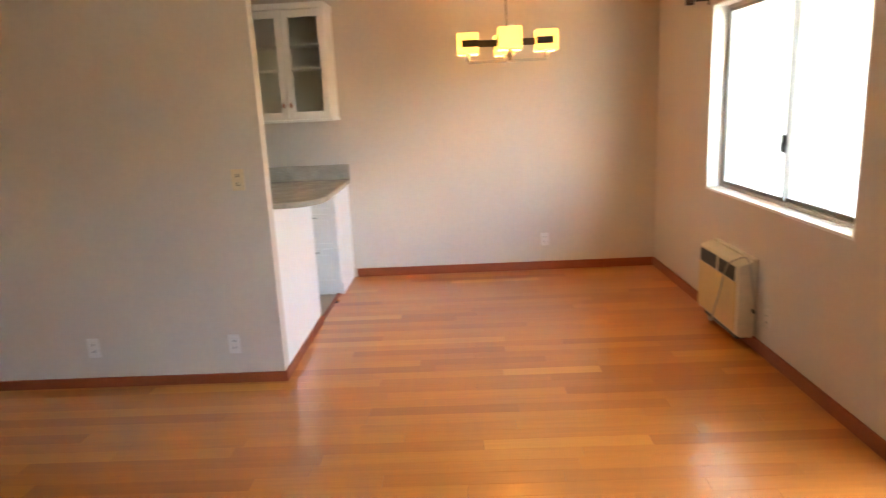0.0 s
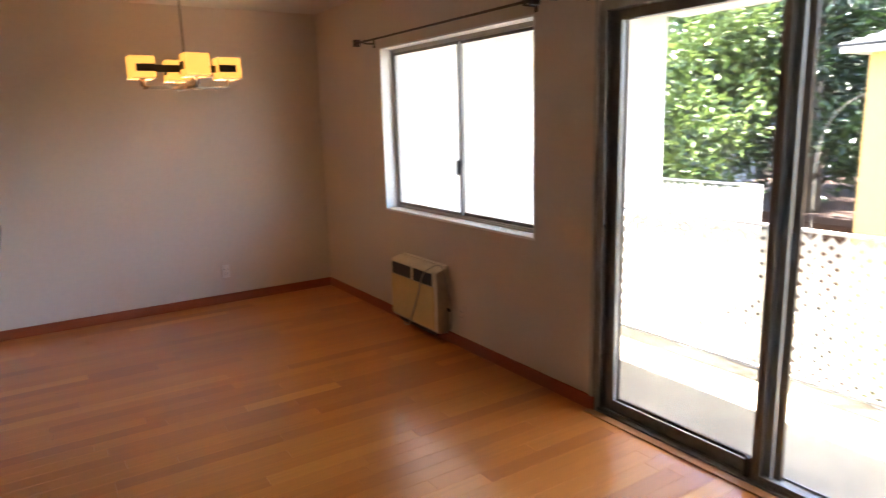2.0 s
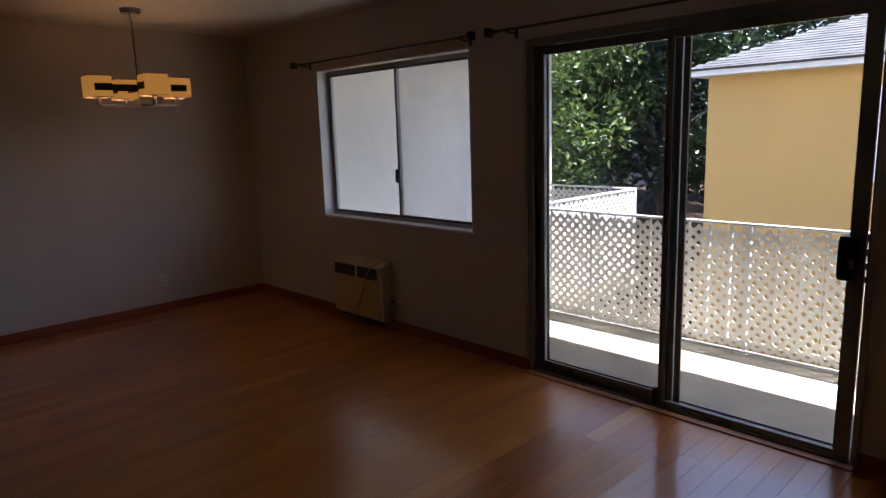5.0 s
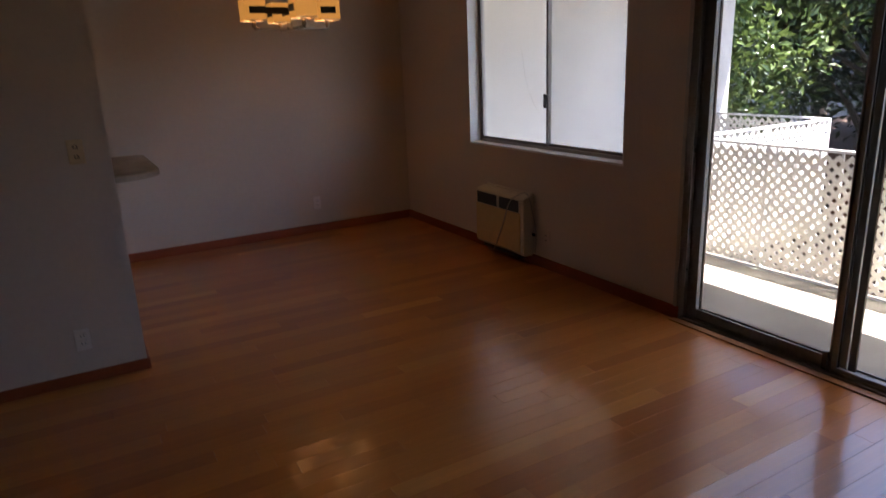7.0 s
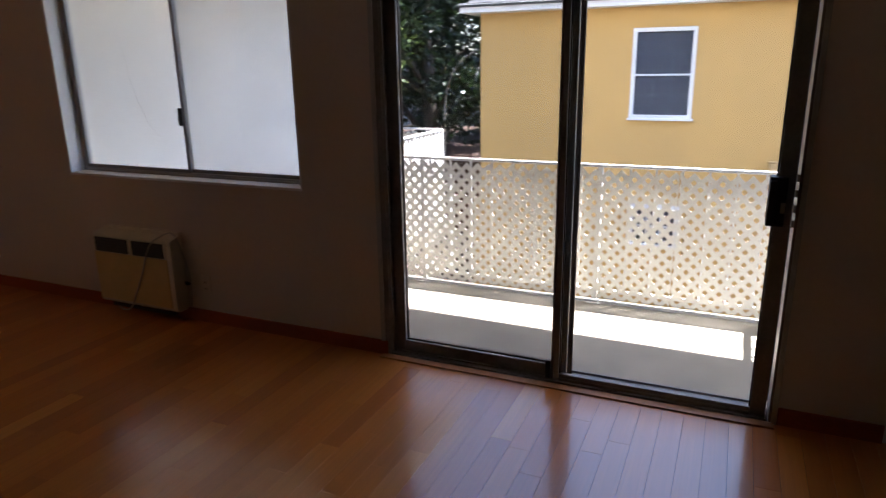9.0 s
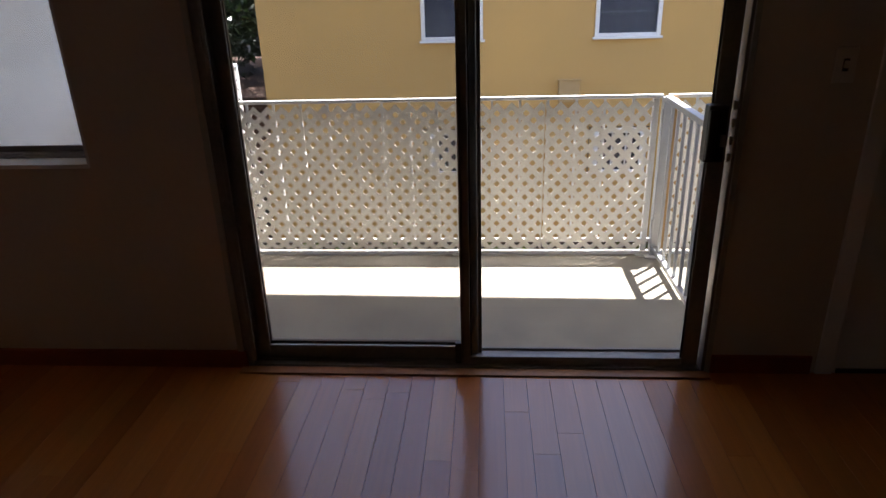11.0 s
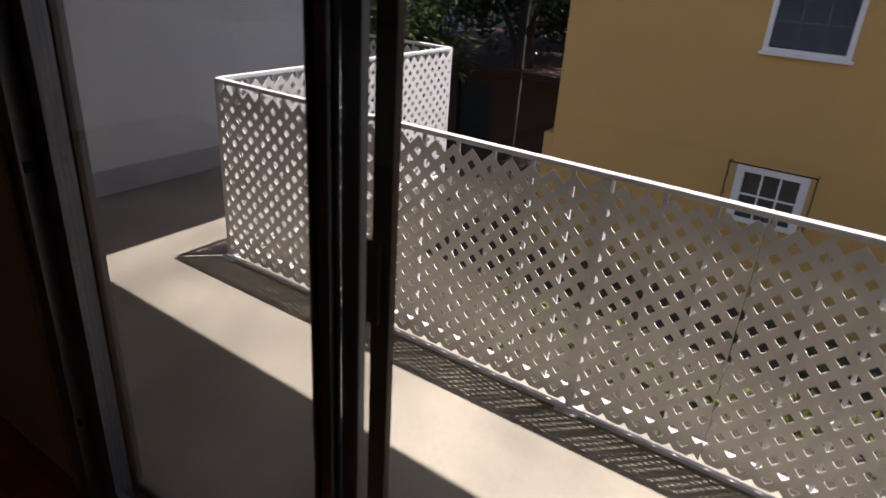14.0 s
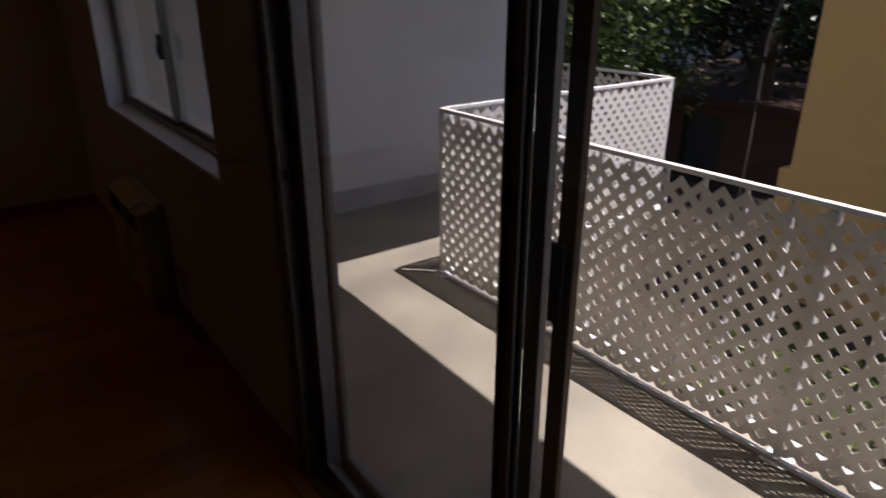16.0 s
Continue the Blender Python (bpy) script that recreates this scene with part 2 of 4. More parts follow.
BRONZE = material("oiled_bronze", (0.075, 0.055, 0.042), 0.4, metal=0.7, var=0.2, grain=0.1, bump=0.05)
NICKEL = material("brushed_nickel", (0.42, 0.40, 0.37), 0.28, metal=1.0, var=0.08, bump=0.03)
WENGE = material("dark_wood_band", (0.010, 0.006, 0.0045), 0.6, var=0.2, grain=0.2, gscale=30, bump=0.05, stretch=(1, 6, 6))
SHADE = lampshade_material("lit_fabric_shade", (1.0, 0.43, 0.07), 0.038)
BULB = lampshade_material("lit_bulb", (1.0, 0.60, 0.24), 3.0)
STUCCO = material("white_stucco", (0.665, 0.645, 0.595), 0.9, var=0.10, scale=1.1, grain=0.06, gscale=45, bump=0.6, bscale=90, depth=0.004)
CONCRETE = material("coated_concrete", (0.295, 0.263, 0.202), 0.8, var=0.26, scale=2.2, grain=0.10, gscale=90, bump=0.25, bscale=140)
PATHWAY = material("weathered_path", (0.060, 0.048, 0.036), 0.85, var=0.25, scale=1.2, grain=0.1, gscale=60, bump=0.3, bscale=100)
DULLGREY = material("dull_grey", (0.46, 0.44, 0.41), 0.8, var=0.15, scale=3, bump=0.2)
LATTICE = material("white_vinyl_lattice", (0.92, 0.89, 0.83), 0.40, var=0.09, scale=2.2, grain=0.04, bump=0.04)
see_through(LATTICE, (0.92, 0.86, 0.74), 0.155)
RAILPAINT = material("white_rail_paint", (0.78, 0.77, 0.75), 0.4, var=0.07, scale=4, grain=0.05, bump=0.08)
GALV = material("silver_rail_paint", (0.46, 0.47, 0.48), 0.42, metal=0.3, var=0.10, scale=5, bump=0.06)
RUSTWOOD = material("tan_post", (0.42, 0.25, 0.10), 0.6, var=0.2, grain=0.12, bump=0.1)
YELLOW = material("yellow_stucco", (0.535, 0.335, 0.118), 0.92, var=0.06, scale=0.8, grain=0.05, gscale=30, bump=0.5, bscale=60, depth=0.004)
MUNTIN = material("grey_glazing_bar", (0.40, 0.40, 0.41), 0.5, var=0.05, bump=0.03)
HOUSETRIM = material("house_trim", (0.74, 0.74, 0.74), 0.5, var=0.05, bump=0.05)
SHINGLE = island_material("asphalt_shingle", (0.030, 0.030, 0.033), (0.065, 0.065, 0.070))
HOUSEGLASS = material("dark_window_glass", (0.03, 0.034, 0.042), 0.06, var=0.2, scale=3, grain=0.0, bump=0, spec=0.7)
METER = material("beige_enamel_box", (0.44, 0.30, 0.14), 0.5, var=0.08, bump=0.05)
BARK = material("tree_bark", (0.075, 0.058, 0.045), 0.9, var=0.3, scale=5, grain=0.3, gscale=30, bump=0.8, bscale=30, stretch=(1, 1, 0.25), depth=0.02)
LEAF = leaf_material("broad_leaf", (0.016, 0.036, 0.008), (0.135, 0.185, 0.048))
# Leaf tones near black: the back trees' shade is put into their colour
LEAFSHADED = leaf_material("shaded_leaf", (0.008, 0.019, 0.006), (0.028, 0.050, 0.016))
WEED = leaf_material("weed_leaf", (0.06, 0.10, 0.02), (0.20, 0.24, 0.06))
GROUND = material("dusty_ground", (0.046, 0.035, 0.024), 0.95, var=0.28, scale=0.5, grain=0.12, gscale=25, bump=0.5, bscale=30, depth=0.01)
BROWNWALL = material("brown_stucco", (0.085, 0.040, 0.022), 0.9, var=0.15, scale=1, bump=0.4, bscale=50)
# reddish roofing, its colour lowered to stand for the trees' shade on it
ROOFSHADED = material("shaded_terracotta", (0.075, 0.042, 0.030), 0.9, var=0.22, scale=1.2, grain=0.15, gscale=20, bump=0.4, bscale=30)
GREYWALL = material("far_grey_wall", (0.40, 0.40, 0.42), 0.9, var=0.08, bump=0.2)
CANE = material("dry_cane", (0.22, 0.20, 0.17), 0.7, var=0.15, bump=0.1)
OAK = plank_material("oak_board", False)
OAKREST = plank_material("oak_boards_joined", True)


# ---- mesh helpers ----
def box(bm, x0, x1, y0, y1, z0, z1, bevel=0.0):
    """Adds a box to bm, with its edges rounded by bevel."""
    made = bmesh.ops.create_cube(bm, size=1.0)
    vs = made["verts"]
    for v in vs:
        v.co = Vector(((x0 + x1) / 2 + v.co.x * (x1 - x0), (y0 + y1) / 2 + v.co.y * (y1 - y0), (z0 + z1) / 2 + v.co.z * (z1 - z0)))
    if bevel:
        es = list({e for v in vs for e in v.link_edges})
        bmesh.ops.bevel(bm, geom=es, offset=bevel, segments=2, affect="EDGES", profile=0.5)


def rod(bm, a, b, r0, r1=None, seg=12, caps=True):
    """Adds a round bar from a to b."""
    a, b = Vector(a), Vector(b)
    d = b - a
    m = Matrix.Translation((a + b) / 2) @ d.to_track_quat("Z", "Y").to_matrix().to_4x4()
    bmesh.ops.create_cone(bm, cap_ends=caps, segments=seg, radius1=r0, radius2=r0 if r1 is None else r1, depth=d.length, matrix=m)


def tube(bm, pts, radius, seg=8):
    """Adds a bent tube through pts; radius may be a function of 0..1."""
    pts = [Vector(p) for p in pts]
    rings = []
    for i, p in enumerate(pts):
        d = (pts[min(i + 1, len(pts) - 1)] - pts[max(i - 1, 0)]).normalized()
        q = d.to_track_quat("Z", "Y")
        r = radius(i / (len(pts) - 1)) if callable(radius) else radius
        rings.append([bm.verts.new(p + q @ Vector((r * math.cos(2 * math.pi * k / seg), r * math.sin(2 * math.pi * k / seg), 0))) for k in range(seg)])
    for r0, r1 in zip(rings, rings[1:]):
        for k in range(seg):
            bm.faces.new((r0[k], r0[(k + 1) % seg], r1[(k + 1) % seg], r1[k]))
    bm.faces.new(list(reversed(rings[0])))
    bm.faces.new(rings[-1])


def bend(points, n=10):
    """A smooth line through points (Catmull-Rom)."""
    p = [Vector(q) for q in points]
    p = [2 * p[0] - p[1]] + p + [2 * p[-1] - p[-2]]
    out = []
    for i in range(1, len(p) - 2):
        for k in range(n):
            t = k / n
            out.append(0.5 * (2 * p[i] + (p[i + 1] - p[i - 1]) * t + (2 * p[i - 1] - 5 * p[i] + 4 * p[i + 1] - p[i + 2]) * t * t
                              + (3 * p[i] - p[i - 1] - 3 * p[i + 1] + p[i + 2]) * t ** 3))
    return out + [p[-2]]


def prism(bm, outline, z0, z1, bevel=0.0):
    """Adds an upright prism on an outline of (x, y)."""
    low = [bm.verts.new((x, y, z0)) for x, y in outline]
    top = [bm.verts.new((x, y, z1)) for x, y in outline]
    n = len(low)
    faces = [bm.faces.new(list(reversed(low))), bm.faces.new(top)]
    for k in range(n):
        faces.append(bm.faces.new((low[k], low[(k + 1) % n], top[(k + 1) % n], top[k])))
    bmesh.ops.recalc_face_normals(bm, faces=faces)
    if bevel:
        es = [e for e in faces[1].edges]
        bmesh.ops.bevel(bm, geom=es, offset=bevel, segments=3, affect="EDGES", profile=0.5)


def finish(name, bm, mat, smooth=False):
    me = bpy.data.meshes.new(name)
    bm.to_mesh(me)
    bm.free()
    me.materials.append(mat)
    if smooth:
        me.polygons.foreach_set("use_smooth", [True] * len(me.polygons))
        me.set_sharp_from_angle(angle=radians(40))
    return me


def part(name, bm, mat, parent, label="", smooth=False):
    """Links a bmesh, given in the world's metres, as one mesh under a thing or a part."""
    ob = new(name, finish(name, bm, mat, smooth))
    ob.parent = parent
    root = Matrix.Identity(4)
    up = parent
    while up is not None:
        root = up.matrix_basis if up.parent is None else root
        up = up.parent
    ob.matrix_parent_inverse = root.inverted() if parent.parent is None else Matrix.Identity(4)
    if label:
        ob["label"] = label
    return ob


def thing(name, at, label, category, group="", kind=""):
    ob = new(name)
    ob.matrix_basis = pose(*at)
    ob.empty_display_size = 0.1
    return tagged(ob, label, category, group, kind)


def solid(name, bm, mat, label="", category="", kind="", smooth=False, group=""):
    return tagged(new(name, finish(name, bm, mat, smooth)), label, category, group, kind)


def boxes(*rows, bevel=0.0):
    bm = bmesh.new()
    for r in rows:
        box(bm, *r, bevel=bevel)
    return bm


def pierced(bm, axis, c0, c1, u0, u1, z0, z1, holes):
    """A wall between c0 and c1 along axis ('x': its face looks along x), from u0 to u1 and z0 to z1, with holes (u0, u1, z0, z1) side by side."""
    def put(a, b, lo, hi):
        if b - a > 1e-5 and hi - lo > 1e-5:
            box(bm, *((c0, c1, a, b, lo, hi) if axis == "x" else (a, b, c0, c1, lo, hi)))
    cols = sorted({u0, u1, *[h[0] for h in holes], *[h[1] for h in holes]})
    for a, b in zip(cols, cols[1:]):
        lo = z0
        for h in sorted((h for h in holes if h[0] <= a + 1e-6 and h[1] >= b - 1e-6), key=lambda h: h[2]):
            put(a, b, lo, h[2])
            lo = h[3]
        put(a, b, lo, z1)
    bmesh.ops.remove_doubles(bm, verts=bm.verts, dist=1e-5)


# ---- the room's shell ----
CEILING = 2.46
NORTH = 0.085
ROOM_W, ROOM_S = -5.2, -7.9
WIN = (-2.845, -1.095, 0.855, 2.058)
SLIDE = (-5.145, -3.31, 0.0, 2.05)
ENTRY = (-6.51, -5.61, 0.0, 2.04)
KITCHEN = -2.19
WALL_T = 0.15

bm = bmesh.new()
pierced(bm, "x", 0.0, WALL_T, ROOM_S, NORTH, 0.0, CEILING, [ENTRY, SLIDE, WIN])
solid("wall_east", bm, PAINT, "off-white painted wall with window, sliding door and entry door", "wall", "structure")
solid("wall_north", boxes((ROOM_W, WALL_T, NORTH, 0.25, 0.0, CEILING)), PAINT, "off-white painted end wall of the dining area", "wall", "structure")
solid("wall_west", boxes((ROOM_W - 0.15, ROOM_W, ROOM_S, 0.25, 0.0, CEILING)), PAINT, "plain off-white painted wall", "wall", "structure")
solid("wall_south", boxes((ROOM_W - 0.15, WALL_T, ROOM_S - 0.15, ROOM_S, 0.0, CEILING)), PAINT, "plain off-white painted wall", "wall", "structure")
solid("wall_kitchen", boxes((ROOM_W, -2.75, KITCHEN, KITCHEN + 0.09, 0.0, CEILING)), PAINT, "off-white painted wall hiding the kitchen", "wall", "structure")
solid("half_wall", boxes((-2.85, -2.752, KITCHEN + 0.09, -1.18, 0.0, 0.972)), TRIMWHITE, "white painted half wall under the breakfast bar", "wall", "structure")
solid("ceiling", boxes((ROOM_W - 0.15, WALL_T, ROOM_S - 0.15, 0.25, CEILING, CEILING + 0.2)), CEIL, "off-white textured ceiling", "ceiling", "structure")
solid("subfloor", boxes((ROOM_W - 0.15, WALL_T, ROOM_S - 0.15, 0.25, -0.25, -0.014)), SLABDARK, "floor slab under the boards", "floor", "structure")
solid("kitchen_floor", boxes((ROOM_W, -2.77, KITCHEN + 0.09, NORTH, -0.014, 0.001)), KTILE, "grey vinyl kitchen floor", "floor", "structure")


def baseboard(x0, x1, y0, y1, high=0.078):
    bm = boxes((x0, x1, y0, y1, 0.0, high), bevel=0.004)
    solid("baseboard", bm, BASEWOOD, "reddish-brown varnished wooden baseboard", "baseboard", "structure")


baseboard(-2.68, -0.016, NORTH - 0.014, NORTH)
baseboard(-0.014, 0.0, -3.325, NORTH)
baseboard(-0.014, 0.0, -5.54, -5.165)
baseboard(-0.014, 0.0, ROOM_S, -6.58)
baseboard(ROOM_W, -2.736, KITCHEN - 0.014, KITCHEN, 0.060)
baseboard(-2.75, -2.736, KITCHEN, -1.175, 0.060)
baseboard(ROOM_W, ROOM_W + 0.014, ROOM_S, KITCHEN - 0.014)
baseboard(ROOM_W + 0.014, -0.014, ROOM_S, ROOM_S + 0.014)
solid("edge_strip", boxes((-2.772, -2.745, -1.175, NORTH, 0.0, 0.009), bevel=0.003), BASEWOOD, "dark wooden edge strip where the boards meet the kitchen", "trim", "structure")


# ---- window of the dining area ----
def slider_window():
    y0, y1, z0, z1 = WIN
    w = thing("window_1", (0.1, (y0 + y1) / 2, z0), "two-pane sliding aluminium window with a closed sash", "window", kind="structure")
    part("window_sill", boxes((-0.004, 0.10, y0 + 0.001, y1 - 0.001, z0 - 0.012, z0 + 0.004), bevel=0.002), TRIMWHITE, w, "white painted sill")
    part("reveal", boxes((0.0, 0.10, y1 - 0.010, y1 + 0.002, z0 + 0.004, z1)), TRIMWHITE, w, "white painted reveal")
    part("reveal", boxes((0.0, 0.10, y0 - 0.002, y0 + 0.010, z0 + 0.004, z1)), TRIMWHITE, w, "white painted reveal")
    part("reveal", boxes((0.0, 0.10, y0 + 0.010, y1 - 0.010, z1 - 0.010, z1 + 0.002)), TRIMWHITE, w, "white painted reveal")
    f = 0.026
    part("window_frame", boxes((0.10, 0.145, y0 + 0.01, y1 - 0.01, z0 + 0.004, z0 + f), (0.10, 0.145, y0 + 0.01, y1 - 0.01, z1 - f - 0.012, z1 - 0.010),
                               (0.10, 0.145, y0 + 0.01, y0 + 0.01 + f, z0 + f, z1 - f - 0.012), (0.10, 0.145, y1 - 0.01 - f, y1 - 0.01, z0 + f, z1 - f - 0.012),
                               (0.092, 0.10, y0 + 0.01, y1 - 0.01, z0 + 0.005, z0 + 0.016), bevel=0.002), ALU, w)
    mid = -1.975
    for a, b, x in ((y0 + 0.036, mid + 0.005, 0.126), (mid - 0.02, y1 - 0.036, 0.106)):
        sash = part("sash", boxes((x - 0.008, x + 0.008, a, b, z0 + f, z0 + f + 0.02), (x - 0.008, x + 0.008, a, b, z1 - f - 0.03, z1 - f - 0.012),
                                  (x - 0.008, x + 0.008, a, a + 0.02, z0 + f + 0.02, z1 - f - 0.03), (x - 0.008, x + 0.008, b - 0.02, b, z0 + f + 0.02, z1 - f - 0.03), bevel=0.0015), ALUDARK, w)
        pane = part("pane", boxes((x - 0.002, x + 0.002, a + 0.018, b - 0.018, z0 + f + 0.018, z1 - f - 0.028)), GLASS, sash)
        pane.visible_shadow = False
    g = part("insect_screen", boxes((0.1385, 0.1395, y0 + 0.036, mid, z0 + f, z1 - f - 0.012)), DOORMESH, w, "fine dark insect screen")
    g.visible_shadow = False
    part("sash_lock", boxes((0.080, 0.098, mid - 0.015, mid + 0.012, z0 + 0.30, z0 + 0.40), (0.072, 0.082, mid - 0.006, mid + 0.006, z0 + 0.32, z0 + 0.36), bevel=0.004), BLACK, w, "black sash lock")


slider_window()


# ---- sliding patio door ----
def patio_door():
    y0, y1, z0, z1 = SLIDE
    d = thing("door_1", (0.06, (y0 + y1) / 2, 0.0), "aluminium sliding glass patio door left slightly ajar", "door", kind="structure")
    for name, a, b in (("jamb", y1 - 0.034, y1 + 0.002), ("jamb", y0 - 0.002, y0 + 0.012)):
        s = 1 if a > -4 else -1
        edge = y1 if s > 0 else y0
        bm = boxes((-0.006, 0.15, a, b, 0.0, z1), bevel=0.002)
        for x in ((-0.004, 0.040, 0.088, 0.120) if s > 0 else (0.138,)):
            inner = a if s > 0 else b
            box(bm, x, x + 0.006, inner - 0.014 if s > 0 else inner, inner if s > 0 else inner + 0.010, 0.03, z1 - 0.03)
        part(name, bm, ALUDARK, d)
        part("casing_edge", boxes((-0.013, -0.005, edge - 0.004, edge + 0.020) + (0.0, z1 + 0.015) if s > 0 else (-0.013, -0.005, edge - 0.018, edge + 0.002, 0.0, z1 + 0.015), bevel=0.002), ALU, d)
    part("head", boxes((-0.010, 0.15, y0 + 0.022, y1 - 0.034, z1 - 0.045, z1 + 0.004), (0.048, 0.054, y0 + 0.022, y1 - 0.034, z1 - 0.065, z1 - 0.045), bevel=0.002), ALUDARK, d)
    part("track", boxes((-0.006, 0.15, y0 + 0.022, y1 - 0.034, -0.004, 0.016), (0.020, 0.026, y0 + 0.022, y1 - 0.034, 0.016, 0.026),
                        (0.066, 0.072, y0 + 0.022, y1 - 0.034, 0.016, 0.026), (0.120, 0.126, y0 + 0.022, y1 - 0.034, 0.016, 0.026), bevel=0.0015), ALUDARK, d)
    # fixed leaf, in the middle track
    a, b, x0, x1, lo, hi = -4.263, y1 - 0.036, 0.042, 0.058, 0.018, z1 - 0.048
    leaf = part("fixed_leaf", boxes((x0, x1, b - 0.058, b, lo, hi), (x1, x1 + 0.034, b - 0.046, b, lo, hi), (x0, x1, a, a + 0.036, lo, hi),
                                    (x0, x1, a + 0.036, b - 0.058, lo, lo + 0.058), (x0, x1, a + 0.036, b - 0.058, hi - 0.045, hi),
                                    (x0 - 0.005, x0, b - 0.064, b - 0.052, lo + 0.05, hi - 0.04), (x0 - 0.005, x0, a + 0.036, b - 0.056, lo + 0.05, lo + 0.062), bevel=0.002), ALUDARK, d)
    g = part("pane", boxes((x0 + 0.005, x0 + 0.011, a + 0.031, b - 0.053, lo + 0.053, hi - 0.040)), GLASS, leaf)
    g.visible_shadow = False
    # screen door, parked outside the fixed leaf
    a, x0, x1 = -4.277, 0.094, 0.110
    leaf = part("screen_leaf", boxes((x0, x1, b - 0.050, b, lo, hi), (x0, x1, a, a + 0.037, lo, hi),
                                     (x0, x1, a + 0.037, b - 0.050, lo, lo + 0.05), (x0, x1, a + 0.037, b - 0.050, hi - 0.04, hi), bevel=0.002), BRONZE, d, "dark framed insect screen door")
    g = part("insect_screen", boxes((x0 + 0.008, x0 + 0.009, a + 0.035, b - 0.048, lo + 0.048, hi - 0.038)), DOORMESH, leaf, "fine dark insect screen")
    g.visible_shadow = False
    part("catch", boxes((x0 - 0.009, x0 - 0.001, -4.262, -4.226, 0.925, 1.065), bevel=0.003), BLACK, leaf, "black plastic catch")
    part("knob", boxes((0.002, 0.020, y1 - 0.052, y1 - 0.034, 0.975, 1.000), bevel=0.004), BLACK, d, "small dark screw knob")
    part("knob", boxes((0.004, 0.016, y1 - 0.046, y1 - 0.034, 0.300, 0.318), bevel=0.003), BLACK, d, "small dark screw knob")
    # moving leaf, in the inner track, drawn open by two fingers
    a, b, x0, x1 = y0 + 0.025, -4.195, 0.014, 0.038
    leaf = part("sliding_leaf", boxes((x0, x1, b - 0.037, b - 0.0115, lo, hi), (x0 - 0.004, x1, b - 0.009, b, lo, hi), (x0 + 0.006, x1 - 0.004, b - 0.012, b - 0.0085, lo, hi),
                                      (x0, x1, a, a + 0.060, lo, hi),
                                      (x0, x1, a + 0.060, b - 0.037, lo - 0.014, lo + 0.030), (x0, x1, a + 0.060, b - 0.037, hi - 0.045, hi),
                                      (x0 - 0.004, x0, a + 0.060, b - 0.037, lo - 0.012, lo + 0.012), bevel=0.002), ALUDARK, d)
    g = part("pane", boxes((x0 + 0.014, x0 + 0.020, a + 0.055, b - 0.032, lo + 0.026, hi - 0.040)), GLASS, leaf)
    g.visible_shadow = False
    part("seal", boxes((x0 + 0.008, x0 + 0.014, a + 0.058, a + 0.066, lo + 0.03, hi - 0.045), (x0 + 0.008, x0 + 0.014, b - 0.043, b - 0.035, lo + 0.03, hi - 0.045)), GASKET, leaf)
    part("handle", boxes((-0.040, 0.0135, -5.094, -5.030, 0.850, 1.042), (-0.054, -0.038, -5.058, -5.030, 0.862, 1.030), bevel=0.006), BLACK, leaf, "black box-shaped pull handle")
    part("thumb_latch", boxes((-0.048, -0.036, -5.092, -5.076, 0.905, 0.945), bevel=0.003), NICKEL, leaf, "small metal thumb latch")
    part("foot_bolt", boxes((-0.010, 0.0135, b - 0.002, b + 0.022, 0.030, 0.120), bevel=0.003), BLACK, leaf, "small black foot bolt")
    for z in (0.84, 0.90, 0.96, 1.02):
        part("strike", boxes((0.004, 0.016, y0 + 0.012, y0 + 0.022, z, z + 0.03), bevel=0.002), NICKEL, d)


patio_door()
solid("threshold", boxes((-0.056, -0.0065, SLIDE[0] - 0.01, SLIDE[1] + 0.01, -0.002, 0.008), bevel=0.003), SILLWOOD, "light wooden threshold strip along the patio door", "trim", "structure")


# ---- entry door ----
def entry_door():
    y0, y1, z0, z1 = ENTRY
    d = thing("door_2", (0.05, (y0 + y1) / 2, 0.0), "closed flush white painted entry door", "door", kind="structure")
    part("leaf", boxes((0.012, 0.055, y0 + 0.032, y1 - 0.032, 0.012, z1 - 0.032), bevel=0.002), TRIMWHITE, d)
    part("door_frame", boxes((0.0, 0.15, y1 - 0.03, y1, 0.0, z1), (0.0, 0.15, y0, y0 + 0.03, 0.0, z1), (0.0, 0.15, y0 + 0.03, y1 - 0.03, z1 - 0.03, z1)), TRIMWHITE, d)
    part("casing", boxes((-0.012, 0.0, y1 - 0.012, y1 + 0.050, 0.0, z1 + 0.05), (-0.012, 0.0, y0 - 0.050, y0 + 0.012, 0.0, z1 + 0.05), (-0.012, 0.0, y0 + 0.012, y1 - 0.012, z1 - 0.012, z1 + 0.05), bevel=0.003), TRIMWHITE, d)
    part("sill", boxes((0.002, 0.148, y0 + 0.03, y1 - 0.03, 0.0, 0.0105)), BRONZE, d, "dark metal door sill")
    part("lock_plate", boxes((0.004, 0.013, -5.690, -5.650, 0.850, 0.975), bevel=0.003), BRONZE, d, "dark bronze lock plate")
    bm = bmesh.new()
    rod(bm, (0.010, -5.670, 0.905), (-0.030, -5.670, 0.905), 0.010)
    bmesh.ops.create_uvsphere(bm, u_segments=14, v_segments=8, radius=0.026, matrix=Matrix.Translation((-0.045, -5.670, 0.905)) @ Matrix.Diagonal((0.8, 1, 1, 1)))
    part("knob", bm, BRONZE, d, "dark round knob", smooth=True)
    bm = bmesh.new()
    rod(bm, (0.012, -5.670, 1.20), (-0.006, -5.670, 1.20), 0.024)
    part("deadbolt", bm, BRONZE, d, "dark round deadbolt", smooth=True)


entry_door()


